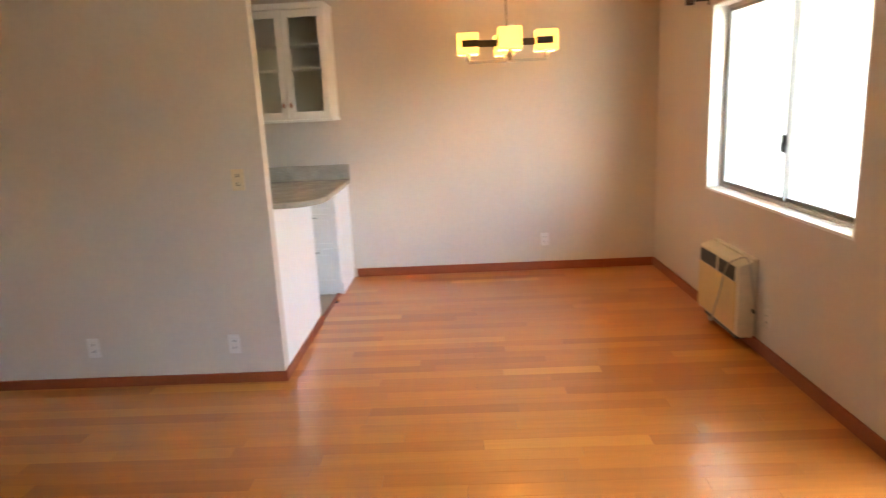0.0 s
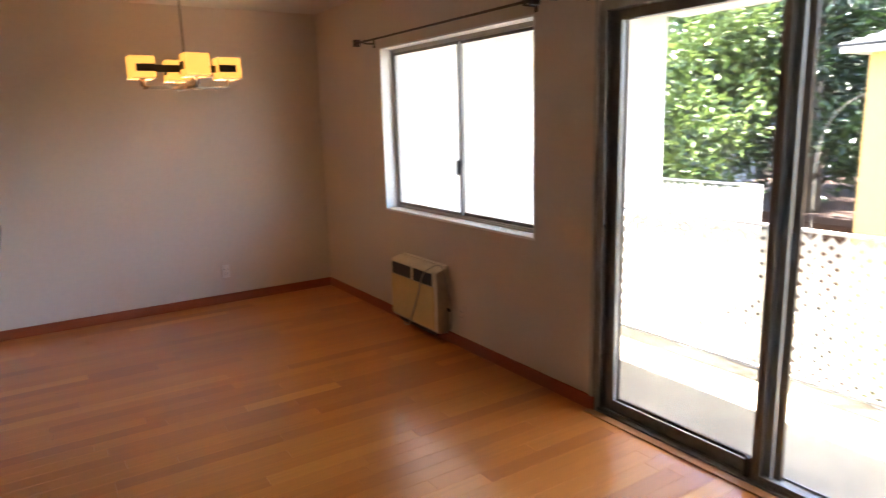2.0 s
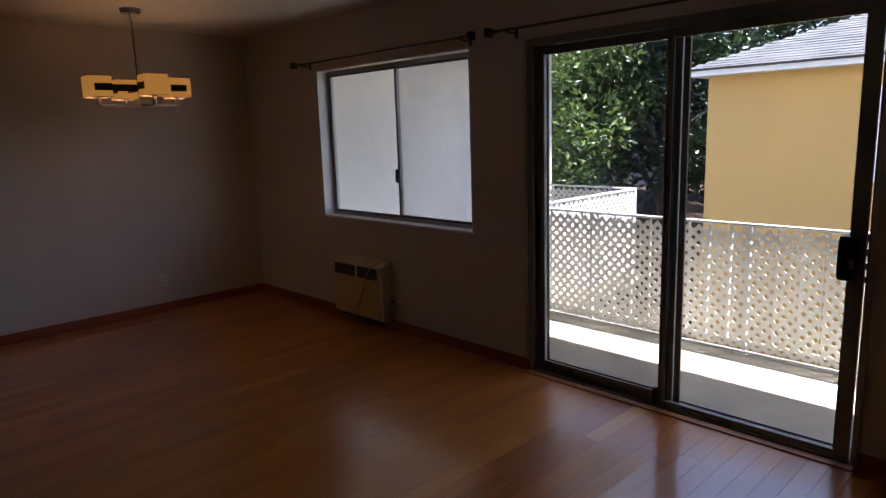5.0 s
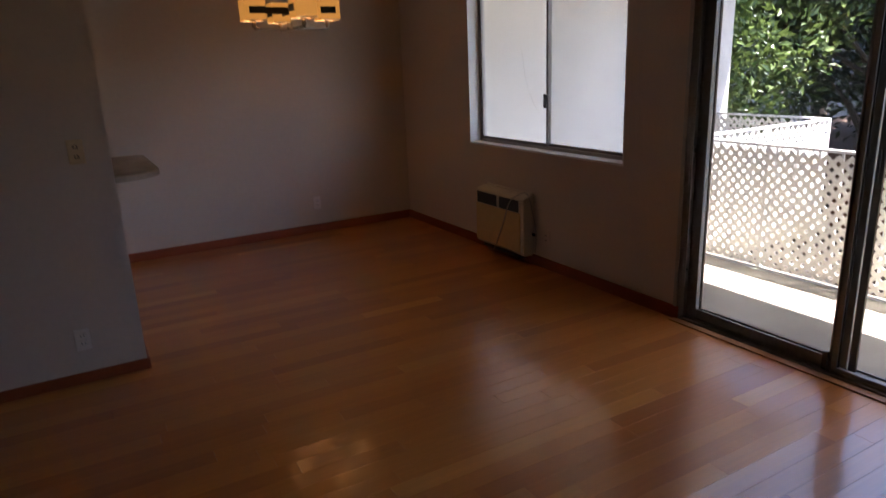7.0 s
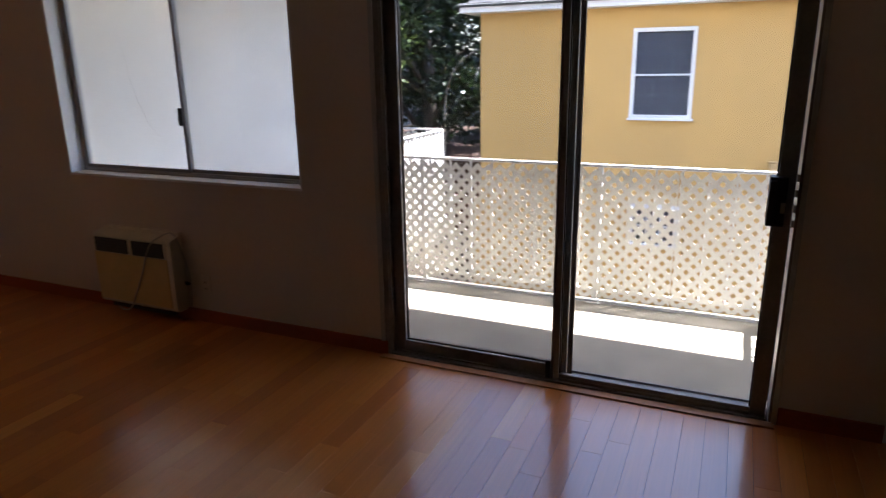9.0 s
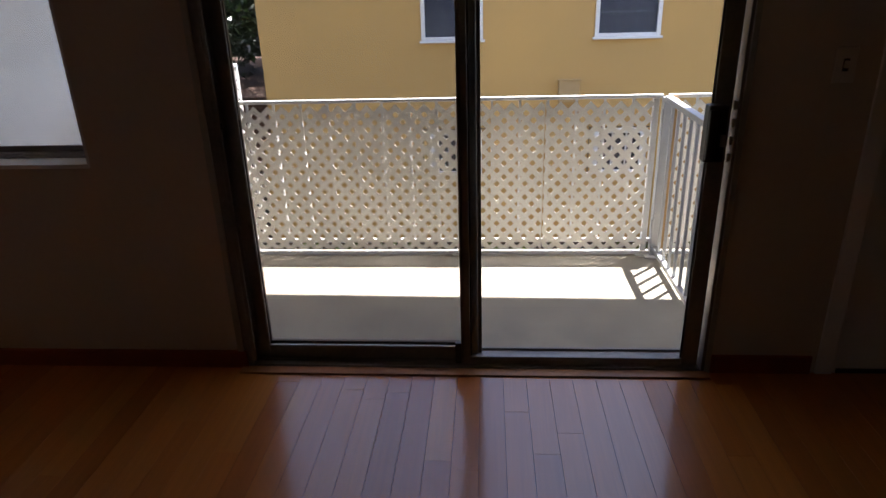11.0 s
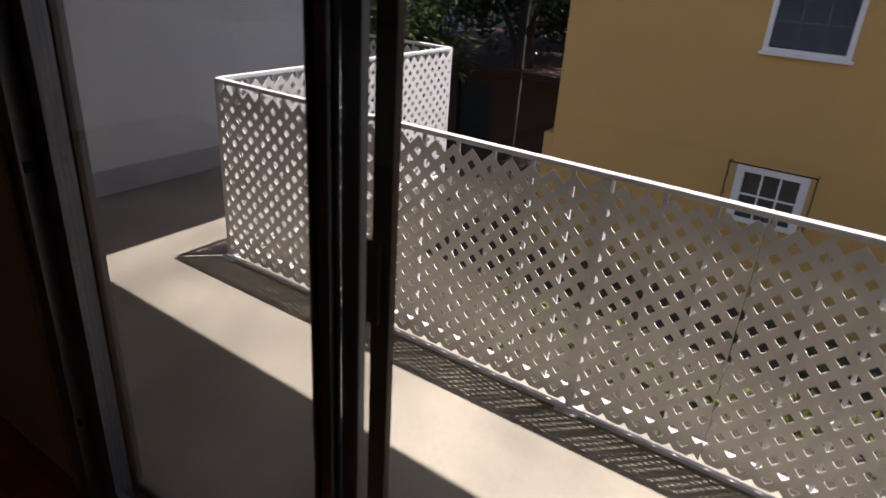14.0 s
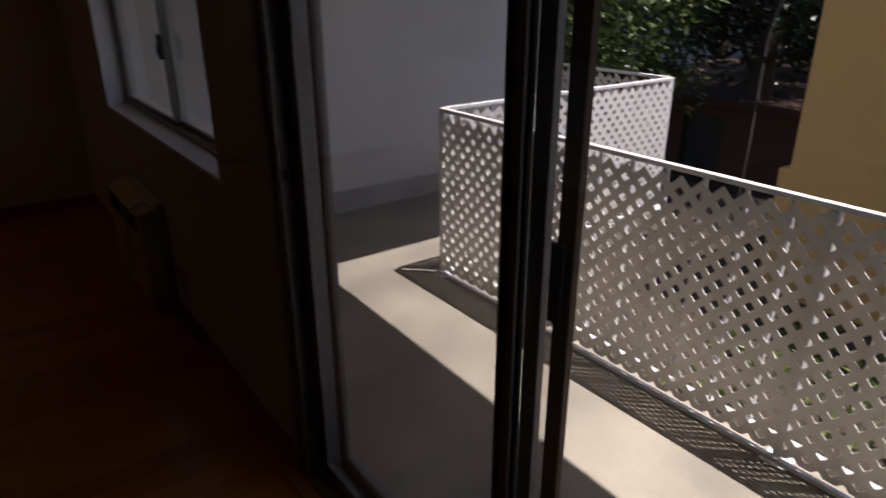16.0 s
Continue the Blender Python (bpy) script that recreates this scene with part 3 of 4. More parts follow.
# ---- wall plates ----
def plate(name, at, facing, mat, label, toggles=0, sockets=0, w=0.07, h=0.115):
    """A plate on a wall; facing is 'x' (looks to -x) or 'y' (looks to -y)."""
    t = thing(name, (*at, 0, 0, -90 if facing == "x" else 0), label, "switch" if toggles else "outlet", "wall plates")
    turn = t.matrix_basis

    def place(bm):
        bmesh.ops.transform(bm, matrix=turn, verts=bm.verts)
        return bm
    part("cover", place(boxes((-w / 2, w / 2, -0.007, 0.0, -h / 2, h / 2), bevel=0.003)), mat, t)
    for i in range(toggles):
        x = (i - (toggles - 1) / 2) * 0.046
        part("toggle", place(boxes((x - 0.006, x + 0.006, -0.016, -0.006, -0.010, 0.014), bevel=0.002)), mat, t)
        part("toggle_slot", place(boxes((x - 0.009, x + 0.009, -0.0085, -0.006, -0.020, 0.020))), SLOT, t)
    for i in range(sockets):
        z = (i - (sockets - 1) / 2) * 0.040
        part("socket", place(boxes((-0.017, 0.017, -0.0095, -0.006, z - 0.015, z + 0.015), bevel=0.003)), mat, t)
        part("slots", place(boxes((-0.009, -0.006, -0.0108, -0.009, z - 0.006, z + 0.006), (0.006, 0.009, -0.0108, -0.009, z - 0.006, z + 0.006))), SLOT, t)
    return t


def two_switch_plate():
    t = thing("light_switch", (-2.895, KITCHEN, 1.160), "ivory wall plate with two stacked light switches", "switch", "wall plates")
    part("cover", boxes((-2.930, -2.860, KITCHEN - 0.007, KITCHEN, 1.105, 1.221), bevel=0.003), IVORY, t)
    for z in (1.140, 1.186):
        part("toggle_slot", boxes((-2.905, -2.885, KITCHEN - 0.0085, KITCHEN - 0.006, z - 0.008, z + 0.008)), SLOT, t)
        part("toggle", boxes((-2.901, -2.889, KITCHEN - 0.015, KITCHEN - 0.006, z - 0.004, z + 0.006), bevel=0.002), IVORY, t)


two_switch_plate()
plate("wall_outlet", (-3.022, KITCHEN, 0.235), "y", PLATE, "white double power outlet low on the kitchen wall", sockets=2)
plate("wall_outlet", (-3.838, KITCHEN, 0.240), "y", PLATE, "white double power outlet low on the kitchen wall", sockets=2)
plate("wall_outlet", (-0.975, NORTH, 0.280), "y", PLATE, "white double power outlet on the dining end wall", sockets=2)
plate("wall_outlet", (0.0, -2.110, 0.235), "x", PAINT, "wall-coloured double power outlet beside the wall heater", sockets=2)
plate("light_switch", (0.0, -5.45, 1.16), "x", PLATE, "white light switch beside the entry door", toggles=1)


# ---- curtain rods ----
def curtain_rod(y0, y1, brackets, label):
    z, x = 2.110, -0.085
    t = thing("curtain_rod", (x, (y0 + y1) / 2, z), label, "curtain rod", "curtain rods")
    bm = bmesh.new()
    rod(bm, (x, y0 + 0.03, z), (x, y1 - 0.03, z), 0.008)
    part("pole", bm, BRONZE, t, smooth=True)
    for y, s in ((y0, 1), (y1, -1)):
        bm = boxes((x - 0.026, x + 0.026, y - 0.004, y + 0.030, z - 0.026, z + 0.026) if s > 0 else (x - 0.026, x + 0.026, y - 0.030, y + 0.004, z - 0.026, z + 0.026), bevel=0.005)
        rod(bm, (x, y + s * 0.028, z), (x, y + s * 0.075, z), 0.016, 0.011)
        part("finial", bm, BRONZE, t, "square dark bronze finial", smooth=True)
    for y in brackets:
        bm = boxes((-0.006, 0.0, y - 0.012, y + 0.012, z - 0.045, z + 0.020), (x - 0.006, -0.004, y - 0.005, y + 0.005, z - 0.020, z - 0.010), bevel=0.002)
        rod(bm, (x, y - 0.006, z), (x, y + 0.006, z), 0.0125)
        part("bracket", bm, BRONZE, t)


curtain_rod(-2.955, -0.880, (-2.86, -1.02), "dark bronze curtain rod above the dining window")
curtain_rod(-5.36, -3.075, (-3.24, -5.22), "dark bronze curtain rod above the patio door")


# ---- wall heater ----
def wall_heater():
    y0, y1 = -1.975, -1.345
    t = thing("wall_heater", (-0.06, (y0 + y1) / 2, 0.08), "old cream enamelled gas wall heater with hanging cord", "heater")
    bm = bmesh.new()
    profile = [(-0.112, 0.090), (-0.112, 0.504), (-0.104, 0.514), (-0.030, 0.536), (-0.030, 0.075), (-0.095, 0.075)]
    ends = []
    for y in (y0, y1):
        ends.append([bm.verts.new((x, y, z)) for x, z in profile])
    n = len(profile)
    fs = [bm.faces.new(ends[0]), bm.faces.new(list(reversed(ends[1])))]
    for k in range(n):
        fs.append(bm.faces.new((ends[0][k], ends[1][k], ends[1][(k + 1) % n], ends[0][(k + 1) % n])))
    bmesh.ops.recalc_face_normals(bm, faces=fs)
    bmesh.ops.bevel(bm, geom=bm.edges[:], offset=0.004, segments=2, affect="EDGES", profile=0.5)
    part("body", bm, HEATERTOP, t, "pale enamelled casing")
    part("back_plate", boxes((-0.032, 0.0, y0 + 0.02, y1 - 0.02, 0.065, 0.545), bevel=0.003), HEATERTOP, t)
    part("front_panel", boxes((-0.120, -0.110, y0 + 0.035, y1 - 0.004, 0.100, 0.402), bevel=0.004), HEATER, t, "yellowed cream front panel")
    part("grille_frame", boxes((-0.119, -0.110, y0 + 0.035, y1 - 0.004, 0.496, 0.508), (-0.119, -0.110, y0 + 0.035, y0 + 0.050, 0.405, 0.496), (-0.119, -0.110, y1 - 0.018, y1 - 0.004, 0.405, 0.496),
                               (-0.119, -0.110, -1.668, -1.640, 0.405, 0.496), bevel=0.002), HEATERTOP, t)
    for a, b in ((y0 + 0.050, -1.668), (-1.640, y1 - 0.018)):
        g = part("grille", boxes((-0.1135, -0.1115, a, b, 0.405, 0.496)), GRILLE, t, "dark louvred grille")
        for k in range(5):
            bm = boxes((-0.0185, 0.0, a + 0.002, b - 0.002, 0.0, 0.003))
            bmesh.ops.transform(bm, matrix=Matrix.Translation((-0.1125 + 0.0, 0, 0.411 + 0.017 * k)) @ Matrix.Rotation(radians(28), 4, "Y") @ Matrix.Diagonal((0.4, 1, 1, 1)), verts=bm.verts)
            part("slat", bm, GRILLE, g)
    part("burner_tray", boxes((-0.090, -0.035, y0 + 0.06, y1 - 0.06, 0.045, 0.076), bevel=0.004), GRILLE, t, "dark burner tray")
    bm = bmesh.new()
    rod(bm, (-0.020, y0 - 0.012, 0.235), (-0.020, y0 + 0.022, 0.235), 0.011)
    rod(bm, (-0.020, y0 - 0.026, 0.235), (-0.020, y0 - 0.010, 0.235), 0.007)
    part("gas_knob", bm, BLACK, t, "dark control knob", smooth=True)
    bm = bmesh.new()
    tube(bm, bend([(-0.02, y0 - 0.02, 0.10), (-0.03, y0 - 0.045, 0.25), (-0.05, y0 - 0.035, 0.40), (-0.06, y0 + 0.02, 0.545), (-0.10, y0 + 0.09, 0.530), (-0.130, y0 + 0.15, 0.47), (-0.130, y0 + 0.23, 0.30), (-0.128, y0 + 0.33, 0.12),
                       (-0.110, y0 + 0.40, 0.050), (-0.090, y0 + 0.49, 0.030), (-0.075, y0 + 0.55, 0.060)], 8), 0.0045, 6)
    part("cord", bm, CORD, t, "grey flexible cord looped over the casing", smooth=True)


wall_heater()


# ---- chandelier ----
def chandelier():
    cx, cy = -1.335, -0.80
    t = thing("chandelier", (cx, cy, CEILING), "square four-shade chandelier with lit fabric shades and dark wood bands", "chandelier")
    bm = bmesh.new()
    rod(bm, (cx, cy, CEILING - 0.032), (cx, cy, CEILING), 0.066, 0.072, 24)
    part("canopy", bm, NICKEL, t, "round nickel canopy", smooth=True)
    bm = bmesh.new()
    rod(bm, (cx, cy, 1.794), (cx, cy, CEILING - 0.03), 0.0065)
    part("stem", bm, NICKEL, t, smooth=True)
    bm = boxes((cx - 0.04, cx + 0.04, cy - 0.04, cy + 0.04, 1.772, 1.796), bevel=0.003)
    part("hub", bm, NICKEL, t)
    r, s, z0, z1 = 0.279, 0.076, 1.842, 1.984
    for dx, dy in ((1, 0), (-1, 0), (0, 1), (0, -1)):
        sx, sy = cx + dx * r, cy + dy * r
        bm = boxes((min(cx, sx) - (0.009 if dy else 0), max(cx, sx) + (0.009 if dy else 0), min(cy, sy) - (0.009 if dx else 0), max(cy, sy) + (0.009 if dx else 0), 1.774, 1.794), bevel=0.002)
        part("arm", bm, NICKEL, t)
        bm = boxes((min(cx, sx) - (0.004 if dy else 0), max(cx, sx) + (0.004 if dy else 0), min(cy, sy) - (0.004 if dx else 0), max(cy, sy) + (0.004 if dx else 0), 1.886, 1.934))
        if dx:
            bmesh.ops.scale(bm, vec=(0.80, 1, 1), verts=bm.verts, space=Matrix.Translation((-cx, 0, 0)))
        else:
            bmesh.ops.scale(bm, vec=(1, 0.80, 1), verts=bm.verts, space=Matrix.Translation((0, -cy, 0)))
        part("band", bm, WENGE, t, "dark wood band")
        # the band goes on across the shade's outer sides
        o = s + 0.003
        for side in (-1, 1):
            if dx:
                part("band", boxes((sx - dx * s if dx > 0 else sx - s * 0.55, sx + s * 0.55 if dx > 0 else sx + s, sy + side * o - 0.002, sy + side * o + 0.002, 1.886, 1.934)), WENGE, t, "dark wood band")
            else:
                part("band", boxes((sx + side * o - 0.002, sx + side * o + 0.002, sy - s if dy > 0 else sy - s * 0.55, sy + s * 0.55 if dy > 0 else sy + s, 1.886, 1.934)), WENGE, t, "dark wood band")
        bm = bmesh.new()
        rod(bm, (sx, sy, 1.793), (sx, sy, 1.845), 0.017, 0.014)
        rod(bm, (sx, sy, 1.840), (sx, sy, 1.848), 0.030, 0.030, 16)
        part("socket", bm, NICKEL, t, smooth=True)
        bm = bmesh.new()
        w = 0.0025
        for a in ((sx - s, sx + s, sy - s, sy - s + w), (sx - s, sx + s, sy + s - w, sy + s), (sx - s, sx - s + w, sy - s + w, sy + s - w), (sx + s - w, sx + s, sy - s + w, sy + s - w)):
            box(bm, *a, z0, z1)
        shade = part("shade", bm, SHADE, t, "lit cream fabric shade")
        part("rim", boxes((sx - s - 0.001, sx + s + 0.001, sy - s - 0.001, sy - s + 0.004, z0 - 0.004, z0 + 0.003)), TRIMWHITE, shade)
        part("rim", boxes((sx - s - 0.001, sx + s + 0.001, sy + s - 0.004, sy + s + 0.001, z0 - 0.004, z0 + 0.003)), TRIMWHITE, shade)
        bm = bmesh.new()
        bmesh.ops.create_uvsphere(bm, u_segments=14, v_segments=10, radius=0.026, matrix=Matrix.Translation((sx, sy, 1.912)) @ Matrix.Diagonal((1, 1, 1.4, 1)))
        part("bulb", bm, BULB, t, "lit bulb", smooth=True)


chandelier()


# ---- kitchen corner ----
def bar_top():
    x0, x1, y0, y1, r = -2.98, -2.505, -2.045, -1.080, 0.22
    out = [(x0, y0), (x1 - r, y0)]
    out += [(x1 - r + r * math.sin(radians(a)), y0 + r - r * math.cos(radians(a))) for a in range(10, 91, 10)]
    out += [(x1, y1 - 0.03), (x1 - 0.03, y1), (x0, y1)]
    bm = bmesh.new()
    prism(bm, out, 0.973, 1.005, 0.006)
    solid("breakfast_bar_top", bm, GRANITE, "speckled grey-beige granite bar top with rounded corner", "countertop")


def base_cabinet(x0, x1, drawers):
    y0, y1 = -0.60, -0.004
    t = thing("base_cabinet", ((x0 + x1) / 2, -0.3, 0.0), "white painted kitchen base cabinet with drawers", "cabinet", "kitchen base cabinets")
    part("body", boxes((x0, x1, y0, y1, 0.10, 0.858), bevel=0.002), CABINET, t)
    part("plinth", boxes((x0 + 0.005, x1 - 0.005, y0 + 0.06, y1, 0.001, 0.10)), CABINET, t)
    hs = [(0.705, 0.848), (0.42, 0.690), (0.115, 0.405)] if drawers else [(0.705, 0.848), (0.115, 0.690)]
    for lo, hi in hs:
        dr = part("drawer_front" if drawers or lo > 0.6 else "door", boxes((x0 + 0.006, x1 - 0.006, y0 - 0.018, y0, lo, hi), bevel=0.003), CABINET, t)
        f = 0.045
        part("panel_frame", boxes((x0 + 0.006, x1 - 0.006, y0 - 0.030, y0 - 0.0185, lo, lo + f * 0.7), (x0 + 0.006, x1 - 0.006, y0 - 0.030, y0 - 0.0185, hi - f * 0.7, hi),
                                  (x0 + 0.006, x0 + 0.006 + f, y0 - 0.030, y0 - 0.0185, lo + f * 0.7, hi - f * 0.7), (x1 - 0.006 - f, x1 - 0.006, y0 - 0.030, y0 - 0.0185, lo + f * 0.7, hi - f * 0.7)), CABINET, dr)
        part("raised_panel", boxes((x0 + 0.075, x1 - 0.075, y0 - 0.026, y0 - 0.0185, lo + 0.05, hi - 0.05), bevel=0.004), CABINET, dr)
        part("handle", boxes(((x0 + x1) / 2 - 0.05, (x0 + x1) / 2 + 0.05, y0 - 0.050, y0 - 0.040, hi - 0.03, hi - 0.02), bevel=0.003), NICKEL, dr)
    return t


def wall_cabinet(x0, x1, z0, z1):
    y0 = -0.315
    t = thing("wall_cabinet", ((x0 + x1) / 2, -0.16, z0), "white painted wall cabinet with two glass doors and empty shelves", "cabinet")
    w = 0.018
    part("body", boxes((x0, x0 + w, y0, -0.002, z0, z1), (x1 - w, x1, y0, -0.002, z0, z1), (x0 + w, x1 - w, y0, -0.002, z0, z0 + w), (x0 + w, x1 - w, y0, -0.002, z1 - w, z1), (x0 + w, x1 - w, -0.010, -0.002, z0 + w, z1 - w)), CABINET, t)
    for z in (1.835, 2.02):
        part("shelf", boxes((x0 + w, x1 - w, y0 + 0.02, -0.010, z, z + 0.018)), CABINET, t)
    part("light_rail", boxes((x0 - 0.004, x1 + 0.010, y0 - 0.028, -0.002, z0 - 0.022, z0 - 0.001), bevel=0.004), CABINET, t)
    part("crown", boxes((x0, x1 + 0.010, y0 - 0.03, -0.002, z1 + 0.001, z1 + 0.05), bevel=0.006), CABINET, t)
    mid = (x0 + x1) / 2
    for a, b, hx in ((x0 + 0.003, mid - 0.002, mid - 0.03), (mid + 0.002, x1 - 0.003, mid + 0.03)):
        f = 0.052
        d = part("door", boxes((a, a + f, y0 - 0.021, y0 - 0.001, z0 + 0.003, z1 - 0.003), (b - f, b, y0 - 0.021, y0 - 0.001, z0 + 0.003, z1 - 0.003),
                               (a + f, b - f, y0 - 0.021, y0 - 0.001, z0 + 0.003, z0 + 0.06), (a + f, b - f, y0 - 0.021, y0 - 0.001, z1 - 0.06, z1 - 0.003), bevel=0.003), CABINET, t)
        g = part("pane", boxes((a + f - 0.004, b - f + 0.004, y0 - 0.012, y0 - 0.008, z0 + 0.056, z1 - 0.056)), GLASSCAB, d)
        g.visible_shadow = False
        bm = bmesh.new()
        rod(bm, (hx, y0 - 0.020, z0 + 0.115), (hx, y0 - 0.036, z0 + 0.115), 0.006)
        bmesh.ops.create_uvsphere(bm, u_segments=12, v_segments=8, radius=0.017, matrix=Matrix.Translation((hx, y0 - 0.042, z0 + 0.115)) @ Matrix.Diagonal((0.9, 0.7, 1.2, 1)))
        part("knob", bm, KNOBWOOD, d, "oval brown wooden knob", smooth=True)
    return t


bar_top()
units = [base_cabinet(-3.12, -2.705, True), base_cabinet(-3.62, -3.125, False), base_cabinet(-4.12, -3.625, False), wall_cabinet(-3.43, -2.735, 1.435, 2.29)]
units.append(solid("countertop", boxes((-4.12, -2.680, -0.635, -0.002, 0.860, 0.898), bevel=0.006), GRANITE, "speckled grey-beige granite kitchen countertop", "countertop"))
units.append(solid("backsplash", boxes((-4.12, -2.680, -0.022, -0.001, 0.899, 1.028), bevel=0.003), GRANITE, "low granite backsplash against the wall", "backsplash"))
for unit in units:
    unit.matrix_basis = Matrix.Translation((0, NORTH, 0)) @ unit.matrix_basis


# ---- outdoors: building shell and balcony ----
DECK = -0.06
GROUND_Z = -2.75
RX, RY, BX = 1.35, -2.20, 3.27
WY = -0.95


def fan_grid(n, half):
    bm = bmesh.new()
    bmesh.ops.create_grid(bm, x_segments=n, y_segments=n, size=half)
    for v in bm.verts:
        v.co.z = GROUND_Z
    return bm


solid("ground", fan_grid(24, 260.0), GROUND, "dusty brown ground with dry weeds", "ground", "structure")
bm = bmesh.new()
prism(bm, [(WALL_T, -10.0), (RX + 0.07, -10.0), (RX + 0.07, RY - 0.04), (BX + 0.07, RY - 0.04), (BX + 0.07, WY), (WALL_T, WY)], DECK - 0.16, DECK, 0.008)
solid("balcony_floor", bm, CONCRETE, "cream coated concrete walkway floor", "balcony floor", "structure")
bm = bmesh.new()
prism(bm, [(WALL_T, -10.0), (1.212, -10.0), (1.357, -2.275), (BX + 0.42, -2.275), (BX + 0.42, WY), (WALL_T, WY)], 2.50, 2.68)
solid("upper_balcony", bm, STUCCO, "white stucco slab of the balcony above", "balcony", "structure")
bm = boxes((WALL_T + 0.001, 3.45, WY, 1.2, -3.0, 5.2))
solid("wall_stucco", bm, STUCCO, "white stucco wall of the projecting wing", "wall", "structure")
solid("stucco_base", boxes((WALL_T + 0.002, BX + 0.02, WY - 0.012, WY, DECK, DECK + 0.16), bevel=0.004), DULLGREY, "low grey strip along the foot of the stucco wall", "trim", "structure")
solid("wall_above", boxes((-0.02, WALL_T, -10.0, 0.25, CEILING + 0.2, 5.2)), STUCCO, "white stucco wall of the floor above", "wall", "structure")
solid("wall_below", boxes((-0.02, WALL_T, -10.0, 0.25, -3.0, -0.25)), STUCCO, "white stucco wall of the floor below", "wall", "structure")
solid("roof_slab", boxes((-5.5, WALL_T, -10.0, 1.2, 5.2, 5.35)), STUCCO, "flat roof slab", "roof", "structure")
bm = bmesh.new()
tube(bm, bend([(0.62, WY - 0.001, 1.72), (0.66, WY - 0.001, 1.50), (0.70, WY - 0.001, 1.30), (0.80, WY - 0.001, 1.08), (0.93, WY - 0.001, 0.93)], 8), 0.0011, 5)
solid("crack", bm, DULLGREY, "thin jagged crack in the stucco", "crack", "structure")


# ---- railings ----
def clip(poly, keep):
    """The part of a polygon for which keep(p) is not negative."""
    out = []
    for i, p in enumerate(poly):
        q = poly[(i + 1) % len(poly)]
        a, b = keep(p), keep(q)
        if a >= 0:
            out.append(p)
        if (a >= 0) != (b >= 0):
            t = a / (a - b)
            out.append((p[0] + (q[0] - p[0]) * t, p[1] + (q[1] - p[1]) * t))
    return out


def lattice(parent, along, c, u0, u1, z0, z1, seams=()):
    """A moulded vinyl sheet of diagonal slats: one set runs through, the other fills in between. along is 'y' or 'x', c the other coordinate."""
    pitch, wide, thick = 0.0562, 0.0286, 0.0032
    cuts = [u0, *seams, u1]
    verts, faces = [], []
    for a, b in zip(cuts, cuts[1:]):
        a, b = a + 0.0015, b - 0.0015
        shift = random.uniform(0, pitch)

        def corner(p, q):
            return (a + (p + q) / math.sqrt(2), z0 + (p - q) / math.sqrt(2))

        def cut(p0, p1, q0, q1):
            poly = [corner(p0, q0), corner(p1, q0), corner(p1, q1), corner(p0, q1)]
            for keep in (lambda e: e[0] - a, lambda e: b - e[0], lambda e: e[1] - z0, lambda e: z1 - e[1]):
                poly = clip(poly, keep) if len(poly) > 2 else []
            return poly

        def add(bm, poly):
            if along == "y":
                f = [[bm.verts.new((cc, u, z)) for u, z in poly] for cc in (c, c + thick)]
            else:
                f = [[bm.verts.new((u, cc, z)) for u, z in poly] for cc in (c, c + thick)]
            n = len(poly)
            fs = [bm.faces.new(f[0]), bm.faces.new(list(reversed(f[1])))]
            for i in range(n):
                fs.append(bm.faces.new((f[0][i], f[1][i], f[1][(i + 1) % n], f[0][(i + 1) % n])))
            bmesh.ops.recalc_face_normals(bm, faces=fs)

        reach = (b - a + z1 - z0) / math.sqrt(2)
        n = int(reach / pitch) + 2
        first = math.ceil((wide * 1.01 - 2 * shift) / pitch)
        crest = int((z1 - z0 - wide * 0.71) / (pitch * 0.7071))
        for k in range(-n, n):
            q = k * pitch + shift
            start = (first - k) * pitch + shift - wide / 2 if a < cuts[0] + 0.01 else -3
            poly = cut(max(-3, start), q + crest * pitch + wide / 2, q - wide / 2, q + wide / 2)
            if len(poly) > 2:
                bm = bmesh.new()
                add(bm, poly)
                part("slat", bm, LATTICE, parent)
            for m in range(-n, n):
                if k - m > crest or (a < cuts[0] + 0.01 and k + m < first):
                    continue
                g = m * pitch + shift
                poly = cut(q - wide / 2, q + wide / 2, g + wide / 2, g + pitch - wide / 2)
                if len(poly) > 2:
                    e, w = len(verts), len(poly)
                    for cc in (c, c + thick):
                        verts += [(cc, u, z) if along == "y" else (u, cc, z) for u, z in poly]
                    faces.append(tuple(range(e, e + w)))
                    faces.append(tuple(range(e + 2 * w - 1, e + w - 1, -1)))
                    faces += [(e + i, e + w + i, e + w + (i + 1) % w, e + (i + 1) % w) for i in range(w)]
    me = bpy.data.meshes.new("cross_slats")
    me.from_pydata(verts, [], faces)
    me.materials.append(LATTICE)
    ob = new("cross_slats", me)
    ob.parent = parent
    ob.matrix_parent_inverse = parent.matrix_basis.inverted()
    tagged(ob, "short white vinyl cross slats of the lattice", kind="stuff")


